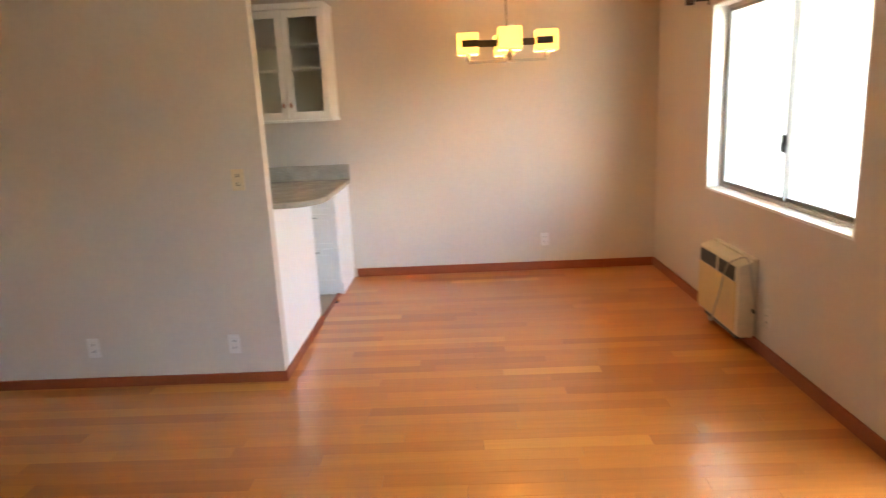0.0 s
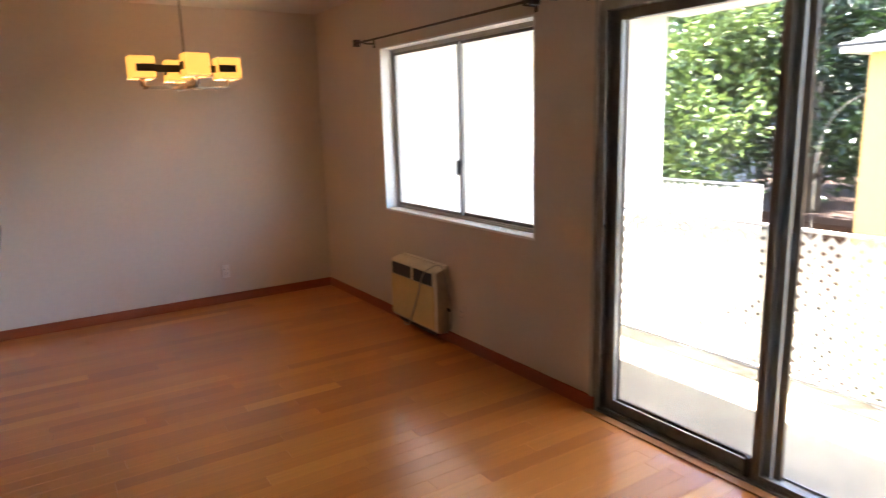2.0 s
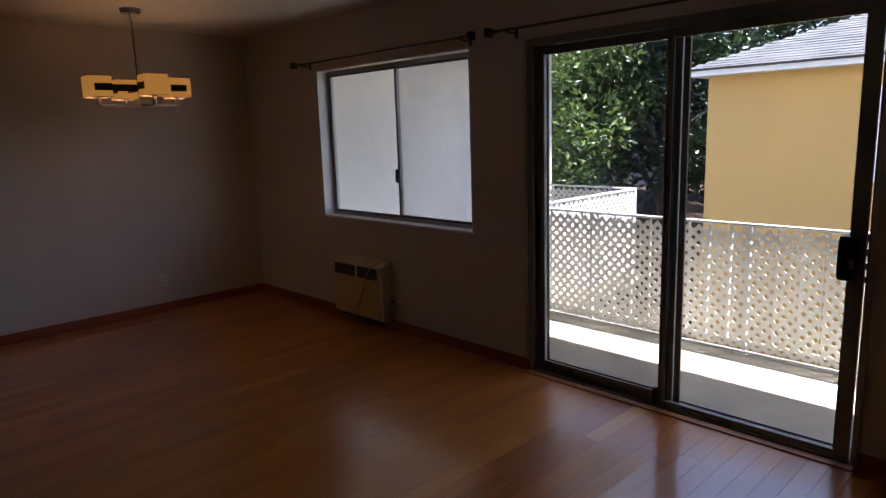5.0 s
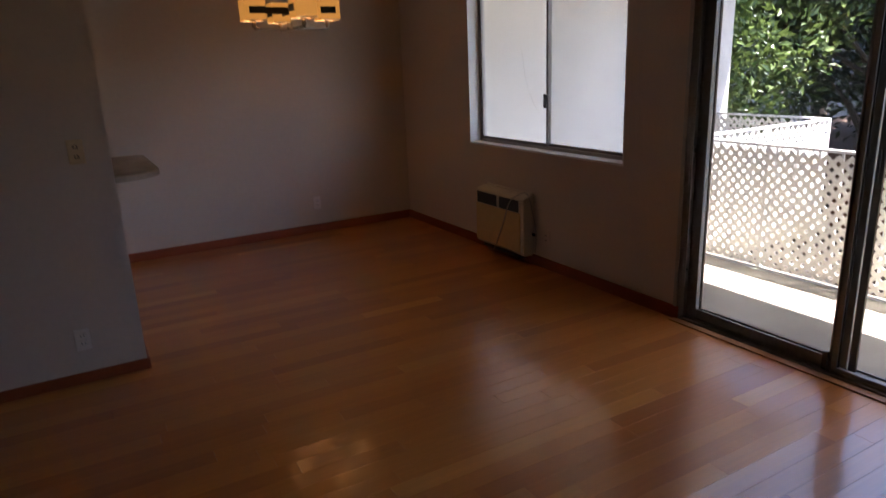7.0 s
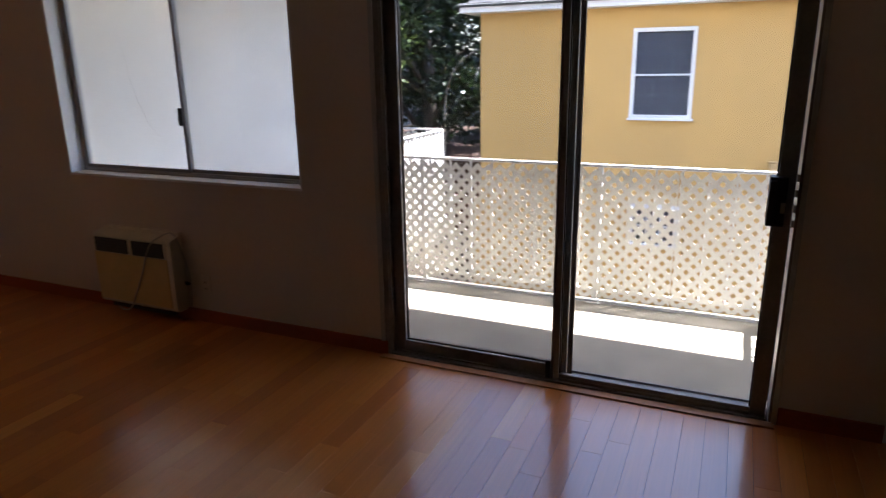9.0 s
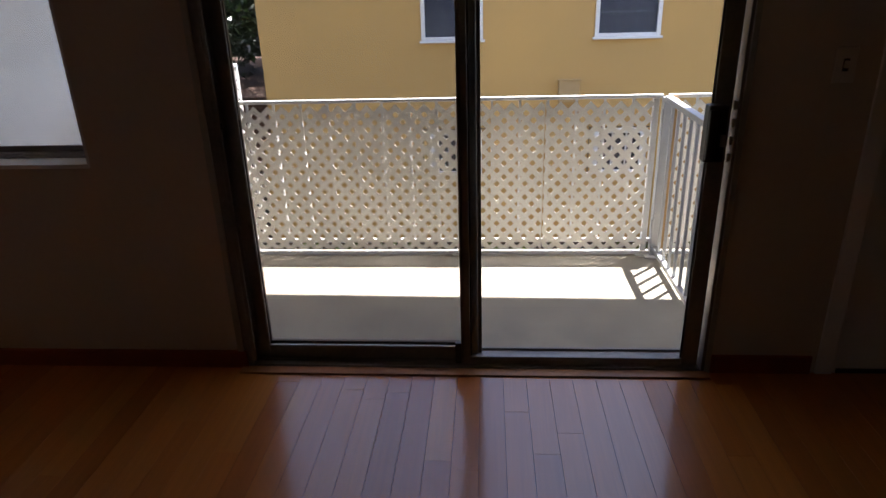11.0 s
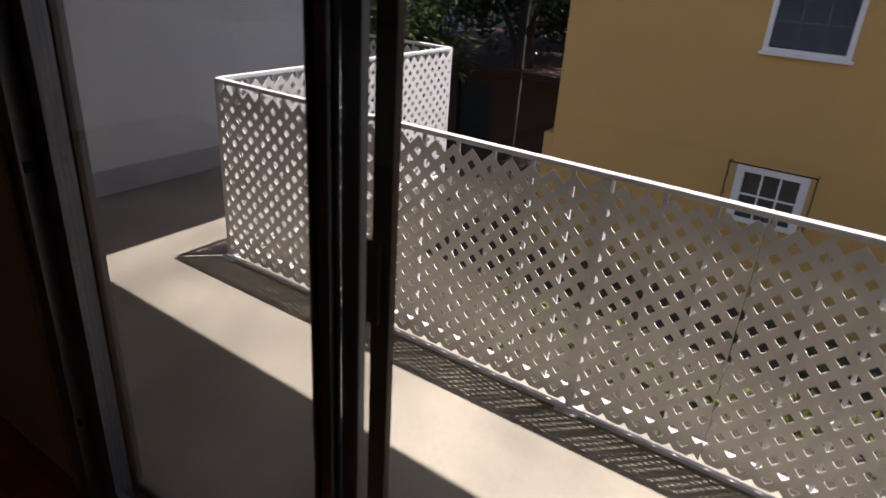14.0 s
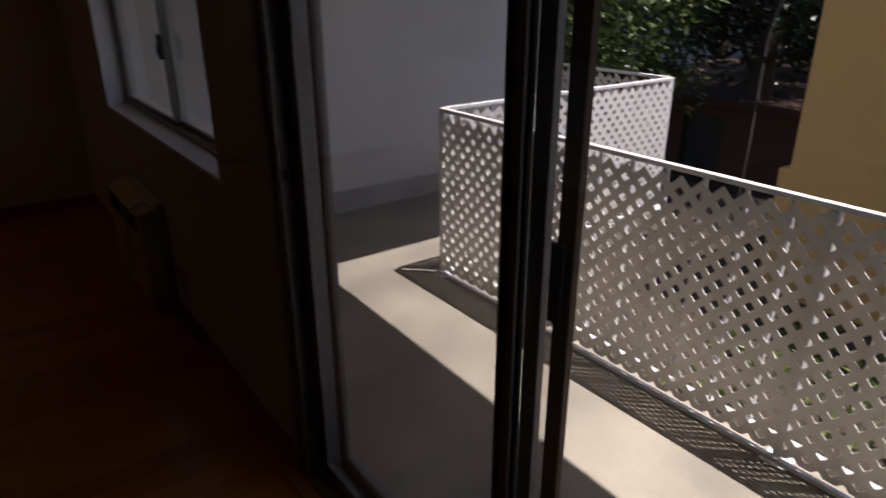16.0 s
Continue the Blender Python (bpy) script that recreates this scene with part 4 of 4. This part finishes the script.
def railing(along, c, u0, u1, label, side, posts, seams=(), top=0.852):
    """A metal picket railing with a lattice sheet tied to it. side: where the sheet lies, +1 or -1."""
    at = (c, (u0 + u1) / 2, DECK) if along == "y" else ((u0 + u1) / 2, c, DECK)
    t = thing("railing", at, label, "railing", "balcony railings")

    def bar(a, b, lo, hi, half, off=0.0):
        return (c + off - half, c + off + half, a, b, lo, hi) if along == "y" else (a, b, c + off - half, c + off + half, lo, hi)
    part("top_rail", boxes(bar(u0, u1, top - 0.014, top + 0.006, 0.014), bevel=0.003), RAILPAINT, t)
    part("bottom_rail", boxes(bar(u0, u1, DECK + 0.075, DECK + 0.095, 0.011), bevel=0.002), RAILPAINT, t)
    part("kick_rail", boxes(bar(u0, u1, DECK + 0.008, DECK + 0.024, 0.010, side * 0.022), bevel=0.002), RAILPAINT, t)
    for u in posts:
        part("post", boxes(bar(u - 0.016, u + 0.016, DECK, top - 0.015, 0.016), bevel=0.003), RAILPAINT, t)
        part("foot_plate", boxes(bar(u - 0.045, u + 0.045, DECK, DECK + 0.007, 0.045), bevel=0.002), RAILPAINT, t)
    n = round((u1 - u0) / 0.153)
    for k in range(1, n):
        u = u0 + (u1 - u0) * k / n
        if min(abs(u - p) for p in posts) > 0.04:
            part("picket", boxes(bar(u - 0.0065, u + 0.0065, DECK + 0.09, top - 0.013, 0.0065)), RAILPAINT, t)
    cs = c + (0.0145 if side > 0 else -0.0180)
    lattice(t, along, cs, u0 + 0.035, u1 - 0.01, DECK + 0.035, top - 0.004, seams)


railing("y", RX, -5.235, RY, "white metal walkway railing with white vinyl lattice", -1, (-5.20, -4.14, -2.90, RY - 0.02), (-4.612,))
railing("y", RX, -8.60, -5.265, "white metal walkway railing with lattice past the gate", -1, (-8.5, -7.4, -6.3), (-7.0,))
railing("x", RY, RX + 0.02, BX, "sunlit white railing with lattice around the deeper deck", -1, (RX + 0.06, 2.35, BX - 0.02))
railing("y", BX, RY + 0.02, WY, "white railing with lattice along the deeper deck's outer side", -1, (RY + 0.05, WY - 0.04))


def gate():
    """An open metal picket gate, standing square to the railing."""
    y = -5.250
    t = thing("metal_gate", (0.85, y, DECK), "open silver-painted metal picket gate", "gate")
    part("hinge_post", boxes((RX - 0.055, RX + 0.002, y - 0.022, y + 0.020, DECK, 0.846), bevel=0.004), GALV, t, "square silver gate post")
    part("tan_board", boxes((RX - 0.050, RX - 0.010, y - 0.060, y - 0.024, DECK + 0.05, 0.840), bevel=0.003), RUSTWOOD, t, "tan wooden strip")
    part("top_bar", boxes((0.40, RX - 0.056, y - 0.020, y + 0.020, 0.828, 0.858), bevel=0.004), GALV, t)
    part("bottom_bar", boxes((0.40, RX - 0.056, y - 0.014, y + 0.014, DECK + 0.045, DECK + 0.070), bevel=0.003), GALV, t)
    part("end_stile", boxes((0.40, 0.432, y - 0.014, y + 0.014, DECK + 0.071, 0.827), bevel=0.003), GALV, t)
    for k in range(7):
        x = 0.54 + 0.108 * k
        part("picket", boxes((x - 0.007, x + 0.007, y - 0.007, y + 0.007, DECK + 0.071, 0.827)), GALV, t)
    for z in (0.10, 0.72):
        bm = bmesh.new()
        rod(bm, (RX - 0.057, y + 0.02, z), (RX - 0.057, y + 0.02, z + 0.07), 0.009)
        part("hinge", bm, GALV, t, smooth=True)
    part("foot_plate", boxes((RX - 0.085, RX + 0.03, y - 0.05, y + 0.05, DECK, DECK + 0.008), bevel=0.002), RAILPAINT, t)


gate()


# ---- the yellow house ----
HX, HY = 8.32, -0.71
UP = [(-4.225, -3.275, 0.60, 1.98), (-6.90, -5.92, 0.60, 1.98)]
LOW = [(-4.20, -3.34, -1.55, -0.80), (-6.84, -5.98, -1.55, -0.80)]


def house():
    h = thing("yellow_house", (HX + 4, -7, GROUND_Z), "two-storey pale yellow stucco house with grey shingle hip roof", "house")
    bm = bmesh.new()
    # storeys one above the other, so that each storey has its own openings
    pierced(bm, "x", HX, HX + 0.2, -14.0, HY, GROUND_Z, -0.40, LOW)
    pierced(bm, "x", HX, HX + 0.2, -14.0, HY, -0.40, 2.40, UP)
    part("wall", bm, YELLOW, h)
    part("wall", boxes((HX + 0.2, 16.0, HY - 0.2, HY, GROUND_Z, 2.40)), YELLOW, h)
    part("wall", boxes((HX + 0.2, 16.0, -14.0, -13.8, GROUND_Z, 2.40)), YELLOW, h)
    part("wall", boxes((15.8, 16.0, -13.8, HY - 0.2, GROUND_Z, 2.40)), YELLOW, h)
    part("wall", boxes((HX + 0.002, HX + 2.4, HY, HY + 0.15, GROUND_Z, -0.93), bevel=0.01), YELLOW, h, "low yellow stucco wall base")
    part("inner_floor", boxes((HX + 0.2, 15.8, -13.8, HY - 0.2, -0.5, -0.3)), BROWNWALL, h)
    part("soffit", boxes((HX - 0.34, 16.3, -14.3, HY + 0.22, 2.30, 2.33)), HOUSETRIM, h)
    part("fascia", boxes((HX - 0.365, HX - 0.342, -14.3, HY + 0.24, 2.30, 2.40), (HX - 0.342, 16.3, HY + 0.222, HY + 0.245, 2.30, 2.40), bevel=0.003), HOUSETRIM, h, "white eave board")
    k, ex, ny, sy, fx = 0.39, HX - 0.40, HY + 0.28, -14.35, 16.4
    run = (fx - ex) / 2
    z = 2.40
    bm = bmesh.new()
    c = [bm.verts.new(p) for p in ((ex, ny, z), (fx, ny, z), (fx, sy, z), (ex, sy, z))]
    r = [bm.verts.new(p) for p in ((ex + run, ny - run, z + k * run), (ex + run, sy + run, z + k * run))]
    bm.faces.new((c[0], c[1], r[0]))
    bm.faces.new((c[1], c[2], r[1], r[0]))
    bm.faces.new((c[2], c[3], r[1]))
    bm.faces.new((c[3], c[0], r[0], r[1]))
    bm.faces.new((c[3], c[2], c[1], c[0]))
    bmesh.ops.recalc_face_normals(bm, faces=bm.faces[:])
    roof = part("roof", bm, SHINGLE, h)
    part("drip_edge", boxes((ex - 0.012, ex + 0.03, sy, ny + 0.012, z - 0.012, z + 0.022), (ex + 0.03, fx, ny - 0.03, ny + 0.012, z - 0.012, z + 0.022)), BLACK, h)
    # courses of shingles on the slope towards the walkway
    verts, faces = [], []
    rows = int(run / 0.13)
    nrm = Vector((-k, 0, 1)).normalized()
    for i in range(rows):
        x0, x1 = ex + i * 0.13 - 0.01, ex + (i + 1) * 0.13 + 0.02
        y = sy + (i * 0.13) + (0.15 if i % 2 else 0)
        top = ny - i * 0.13
        while y < top - 0.05:
            w = random.uniform(0.24, 0.34)
            y1 = min(y + w - 0.006, top)
            lift = random.uniform(0.010, 0.016)
            b = len(verts)
            for xx, up in ((x0, lift), (x1, 0.004)):
                for yy in (y, y1):
                    p = Vector((xx, yy, z + k * (xx - ex))) + nrm * up
                    verts.append(p[:])
                    verts.append((p - nrm * (up + 0.002))[:])
            faces += [(b, b + 2, b + 6, b + 4), (b, b + 1, b + 3, b + 2), (b, b + 4, b + 5, b + 1), (b + 2, b + 3, b + 7, b + 6)]
            y += w
    me = bpy.data.meshes.new("shingles")
    me.from_pydata(verts, [], faces)
    me.materials.append(SHINGLE)
    s = new("shingles", me)
    s.parent = roof
    tagged(s, "grey asphalt shingle courses", kind="stuff")
    for y0, y1, z0, z1 in UP:
        w = part("window", boxes((HX - 0.025, HX + 0.03, y0 - 0.0, y0 + 0.06, z0, z1), (HX - 0.025, HX + 0.03, y1 - 0.06, y1, z0, z1), (HX - 0.025, HX + 0.03, y0 + 0.06, y1 - 0.06, z1 - 0.06, z1),
                                 (HX - 0.025, HX + 0.03, y0 + 0.06, y1 - 0.06, z0, z0 + 0.05), bevel=0.004), HOUSETRIM, h, "white-framed sash window")
        part("sill", boxes((HX - 0.06, HX + 0.02, y0 - 0.03, y1 + 0.03, z0 - 0.035, z0 - 0.001), bevel=0.004), HOUSETRIM, w)
        mid = (z0 + z1) / 2 - 0.02
        part("meeting_rail", boxes((HX - 0.005, HX + 0.02, y0 + 0.06, y1 - 0.06, mid - 0.012, mid + 0.014), bevel=0.002), HOUSETRIM, w)
        for lo, hi, n in ((mid + 0.014, z1 - 0.06, 2), (z0 + 0.05, mid - 0.012, 2)):
            part("pane", boxes((HX + 0.045, HX + 0.050, y0 + 0.06, y1 - 0.06, lo, hi)), HOUSEGLASS, w)
            for q in (1, 2):
                yy = y0 + 0.06 + (y1 - y0 - 0.12) * q / 3
                part("muntin", boxes((HX + 0.036, HX + 0.044, yy - 0.008, yy + 0.008, lo, hi)), MUNTIN, w)
            part("muntin", boxes((HX + 0.034, HX + 0.042, y0 + 0.06, y1 - 0.06, (lo + hi) / 2 - 0.008, (lo + hi) / 2 + 0.008)), MUNTIN, w)
        sc = part("insect_screen", boxes((HX + 0.022, HX + 0.024, y0 + 0.06, y1 - 0.06, z0 + 0.05, z1 - 0.06)), SCREENMESH, w, "fine dark insect screen")
        sc.visible_shadow = False
    for y0, y1, z0, z1 in LOW:
        w = part("window", boxes((HX - 0.012, HX + 0.05, y0, y0 + 0.10, z0, z1), (HX - 0.012, HX + 0.05, y1 - 0.10, y1, z0, z1), (HX - 0.012, HX + 0.05, y0 + 0.10, y1 - 0.10, z1 - 0.08, z1),
                                 (HX - 0.012, HX + 0.05, y0 + 0.10, y1 - 0.10, z0, z0 + 0.06), bevel=0.004), HOUSETRIM, h, "white six-light window behind iron bars")
        part("pane", boxes((HX + 0.030, HX + 0.036, y0 + 0.10, y1 - 0.10, z0 + 0.06, z1 - 0.08)), HOUSEGLASS, w)
        for q in (1, 2):
            yy = y0 + 0.10 + (y1 - y0 - 0.20) * q / 3
            part("muntin", boxes((HX + 0.010, HX + 0.029, yy - 0.012, yy + 0.012, z0 + 0.06, z1 - 0.08)), HOUSETRIM, w)
        part("muntin", boxes((HX + 0.012, HX + 0.028, y0 + 0.10, y1 - 0.10, (z0 + z1) / 2 - 0.012, (z0 + z1) / 2 + 0.012)), HOUSETRIM, w)
        bm = bmesh.new()
        xo = HX - 0.16
        for zz in (z1 + 0.05, z0 - 0.05):
            rod(bm, (xo, y0 - 0.08, zz), (xo, y1 + 0.08, zz), 0.010, seg=6)
        for zz in (z0 + 0.12, z0 + 0.36, z0 + 0.60):
            rod(bm, (xo, y0 - 0.08, zz), (HX - 0.01, y0 - 0.08, zz), 0.007, seg=6)
            rod(bm, (xo, y1 + 0.08, zz), (HX - 0.01, y1 + 0.08, zz), 0.007, seg=6)
        for yy in (y0 - 0.08, y1 + 0.08):
            rod(bm, (xo, yy, z0 - 0.06), (xo, yy, z1 + 0.06), 0.009, seg=6)
            rod(bm, (xo, yy, z1 + 0.05), (HX, yy, z1 + 0.05), 0.008, seg=6)
        part("iron_bars", bm, BLACK, w, "black iron window guard")
    b = part("vent_box", boxes((HX - 0.13, HX, -5.72, -5.40, -0.36, -0.03), (HX - 0.15, HX - 0.12, -5.75, -5.37, -0.03, 0.00), bevel=0.01), METER, h, "beige metal box on the facade")
    for yy in (-5.64, -5.48):
        for zz in (-0.14, -0.26):
            part("louvre", boxes((HX - 0.14, HX - 0.128, yy - 0.045, yy + 0.045, zz - 0.022, zz + 0.022), bevel=0.003), METER, b)


house()


# ---- trees ----
def leaf_cloud(rng, centres, count, length, spread, name, mat):
    """Many folded, pointed leaves scattered about the given centres, as one mesh."""
    v, f = [], []
    for i in range(count):
        c, r = centres[rng.randrange(len(centres))]
        d = Vector((rng.gauss(0, 1), rng.gauss(0, 1), rng.gauss(0, 0.8)))
        d = d.normalized() * r * (rng.random() ** 0.45)
        p = c + d
        out = (d + Vector((0, 0, 0.35 * r)) + Vector((rng.uniform(-1, 1), rng.uniform(-1, 1), rng.uniform(-1, 0.6))) * r * spread).normalized()
        side = out.cross(Vector((rng.uniform(-1, 1), rng.uniform(-1, 1), rng.uniform(-1, 1)))).normalized()
        up = side.cross(out).normalized()
        ln = length * rng.uniform(0.65, 1.25)
        w = ln * rng.uniform(0.17, 0.25)
        b = len(v)
        v += [p[:], (p + out * ln * 0.45 + side * w + up * w * 0.35)[:], (p + out * ln - up * ln * 0.10)[:], (p + out * ln * 0.45 - side * w + up * w * 0.35)[:], (p + out * ln * 0.5)[:]]
        f += [(b, b + 1, b + 4), (b + 1, b + 2, b + 4), (b + 2, b + 3, b + 4), (b + 3, b, b + 4)]
    me = bpy.data.meshes.new(name)
    me.from_pydata(v, [], f)
    me.materials.append(mat)
    return me


def tree(x, y, height, radius, base, count, length, mat, label, seed, clumps=46):
    rng = random.Random(seed)
    t = thing("tree", (x, y, GROUND_Z), label, "tree", "garden trees")
    top = GROUND_Z + height
    bm = bmesh.new()
    lean = (rng.uniform(-0.4, 0.4), rng.uniform(-0.4, 0.4))
    tube(bm, bend([(x, y, GROUND_Z - 0.1), (x + lean[0] * 0.4, y + lean[1] * 0.3, GROUND_Z + height * 0.3), (x + lean[0], y + lean[1], GROUND_Z + height * 0.6), (x + lean[0] * 0.8, y + lean[1] * 1.3, top - 0.5)], 5),
         lambda s: 0.21 * (1 - s) ** 0.8 * height / 8 + 0.02, 9)
    part("trunk", bm, BARK, t, smooth=True)
    centres = []
    for i in range(clumps):
        a = rng.uniform(0, 2 * math.pi)
        h = rng.uniform(0, 1)
        z = base + (top - base) * h
        reach = radius * math.sqrt(max(0.08, 1 - (2 * h - 0.9) ** 2 * 0.8)) * rng.uniform(0.45, 1.0)
        c = Vector((x + lean[0] * h + math.cos(a) * reach, y + lean[1] * h + math.sin(a) * reach, z))
        centres.append((c, rng.uniform(0.38, 0.72) * radius / 3.0 + 0.22))
        if i % 4 == 0:
            bm = bmesh.new()
            s = Vector((x + lean[0] * 0.6, y + lean[1] * 0.6, max(GROUND_Z + 1.2, z - 0.9 - 0.3 * reach)))
            tube(bm, bend([s, s.lerp(c, 0.5) + Vector((0, 0, 0.15)), c], 4), lambda q: 0.065 * (1 - q) + 0.012, 6)
            part("limb", bm, BARK, t, smooth=True)
    crown = new("crown", leaf_cloud(rng, centres, count, length, 0.9, "crown", mat))
    crown.parent = t
    crown.matrix_parent_inverse = t.matrix_basis.inverted()


tree(9.6, 4.9, 8.2, 3.1, -0.6, 21000, 0.20, LEAF, "broad-leaved evergreen tree with glossy sunlit leaves", 3, 70)
# from here on the crowns carry their shade in the leaf colour
tree(13.4, 2.6, 9.6, 3.4, 0.5, 14000, 0.22, LEAFSHADED, "tall evergreen tree with shade-coloured leaves behind the yellow house", 5, 60)
tree(14.5, 7.6, 10.5, 4.2, -1.6, 10000, 0.22, LEAFSHADED, "large dense tree in deep shade", 8, 70)
tree(19.0, 1.5, 11.5, 4.4, 1.2, 9000, 0.26, LEAFSHADED, "tall tree rising behind the yellow house", 11, 70)
tree(21.0, -5.0, 11.5, 4.6, 1.0, 8000, 0.28, LEAFSHADED, "tall tree rising behind the yellow house roof", 14, 70)
tree(22.0, 9.0, 12.0, 5.0, -1.5, 8000, 0.30, LEAFSHADED, "large far tree closing the view", 17, 70)
tree(8.2, 9.6, 9.0, 3.4, -1.5, 8000, 0.20, LEAFSHADED, "dense tree beside the projecting wing", 21, 60)

tree(16.8, 4.4, 9.0, 4.6, -0.1, 15000, 0.28, LEAFSHADED, "dense tree with shade-coloured leaves overhanging the garage roof", 27, 60)

# ---- low garage, far wall and arching cane ----
g = thing("garage", (18, 5, GROUND_Z), "low brown stucco garage with flat reddish roof", "garage")
bm = bmesh.new()
pierced(bm, "x", 13.0, 13.2, 0.6, 7.5, GROUND_Z, -1.10, [(3.15, 4.15, GROUND_Z, -1.35)])
part("wall", bm, BROWNWALL, g)
part("wall", boxes((13.2, 22.0, 0.6, 0.8, GROUND_Z, -1.10), (13.2, 22.0, 7.3, 7.5, GROUND_Z, -1.10), (21.8, 22.0, 0.8, 7.3, GROUND_Z, -1.10)), BROWNWALL, g)
part("roof", boxes((12.85, 22.2, 0.4, 7.7, -1.10, -0.92), bevel=0.02), ROOFSHADED, g, "flat reddish roofing, coloured dark for tree shade")
part("door", boxes((13.10, 13.16, 3.16, 4.14, GROUND_Z + 0.01, -1.36), bevel=0.005), BLACK, g, "dark garage side door")
bm = boxes((25.0, 25.2, -6.0, 16.0, GROUND_Z, 1.9))
solid("wall_far", bm, GREYWALL, "pale grey wall of a distant building", "wall", "structure")
bm = bmesh.new()
tube(bm, bend([(9.0, 0.30, GROUND_Z), (9.0, 0.29, -0.4), (9.0, 0.27, 0.80), (9.0, 0.05, 1.40), (9.0, -0.38, 1.72), (9.0, -0.75, 1.62)], 8), lambda s: 0.011 * (1 - s) + 0.004, 6)
solid("arching_cane", bm, CANE, "thin dry cane arching beside the yellow house", "plant", smooth=True)

# ---- weeds and pavers below the walkway ----
rng = random.Random(4)
tufts = []
for i in range(150):
    tufts.append((Vector((rng.uniform(1.9, 7.9), rng.uniform(-11, -1.0), GROUND_Z + 0.05)), rng.uniform(0.10, 0.30)))
w = new("weeds", leaf_cloud(rng, tufts, 5200, 0.16, 0.8, "weeds", WEED))
tagged(w, "straggling green and yellow weeds on dry ground", "weeds", kind="stuff")
bm = boxes((1.45, 4.3, -12.0, 0.5, GROUND_Z - 0.05, GROUND_Z + 0.03), bevel=0.01)
solid("path", bm, PATHWAY, "dark weathered path below the walkway", "path", "structure")

# ---- floor boards ----
BOARD = 0.089
lengths = (0.55, 0.75, 0.95, 1.15, 1.35)


def board_mesh(length):
    bm = bmesh.new()
    g, c = 0.0005, 0.0001
    x0, x1, y0, y1 = g, length - g, g, BOARD - g
    lo = [bm.verts.new(p) for p in ((x0, y0, -0.013), (x1, y0, -0.013), (x1, y1, -0.013), (x0, y1, -0.013))]
    ed = [bm.verts.new(p) for p in ((x0, y0, -c), (x1, y0, -c), (x1, y1, -c), (x0, y1, -c))]
    tp = [bm.verts.new(p) for p in ((x0 + c, y0 + c, 0), (x1 - c, y0 + c, 0), (x1 - c, y1 - c, 0), (x0 + c, y1 - c, 0))]
    for k in range(4):
        j = (k + 1) % 4
        bm.faces.new((lo[k], lo[j], ed[j], ed[k]))
        bm.faces.new((ed[k], ed[j], tp[j], tp[k]))
    bm.faces.new(tp)
    return bm


floor = thing("floor", (-2.6, -4, 0), "honey-coloured oak strip floor with satin varnish", "floor", kind="structure")
shared = {}
rng = random.Random(12)
rest_v, rest_f = [], []
count = 0
rows = int((0.0 - ROOM_S) / BOARD) + 2
for r in range(rows):
    y = -BOARD * r
    west = ROOM_W if y < KITCHEN else -2.745
    x = 0.0 + rng.uniform(0, 0.5)
    while x > west:
        ln = rng.choice(lengths)
        x0, x1 = max(west, x - ln), min(0.0, x)
        x -= ln
        if x1 - x0 < 0.03:
            continue
        whole = round(x1 - x0, 4)
        near = x0 > -3.2 and -4.6 < y and count < 300
        if whole not in shared:
            me = finish("board", board_mesh(whole), OAK)
            shared[whole] = me
        if near:
            ob = new("board", shared[whole])
            ob.matrix_basis = pose(x0, max(y, ROOM_S), 0)
            ob.parent = floor
            ob.matrix_parent_inverse = floor.matrix_basis.inverted()
            count += 1
        else:
            b = len(rest_v)
            rest_v += [(v.co.x + x0, v.co.y + max(y, ROOM_S), v.co.z) for v in shared[whole].vertices]
            rest_f += [tuple(b + k for k in p.vertices) for p in shared[whole].polygons]
me = bpy.data.meshes.new("boards")
me.from_pydata(rest_v, [], rest_f)
me.materials.append(OAKREST)
ob = new("boards", me)
ob.parent = floor
ob.matrix_parent_inverse = floor.matrix_basis.inverted()
tagged(ob, "oak floor boards", kind="stuff")
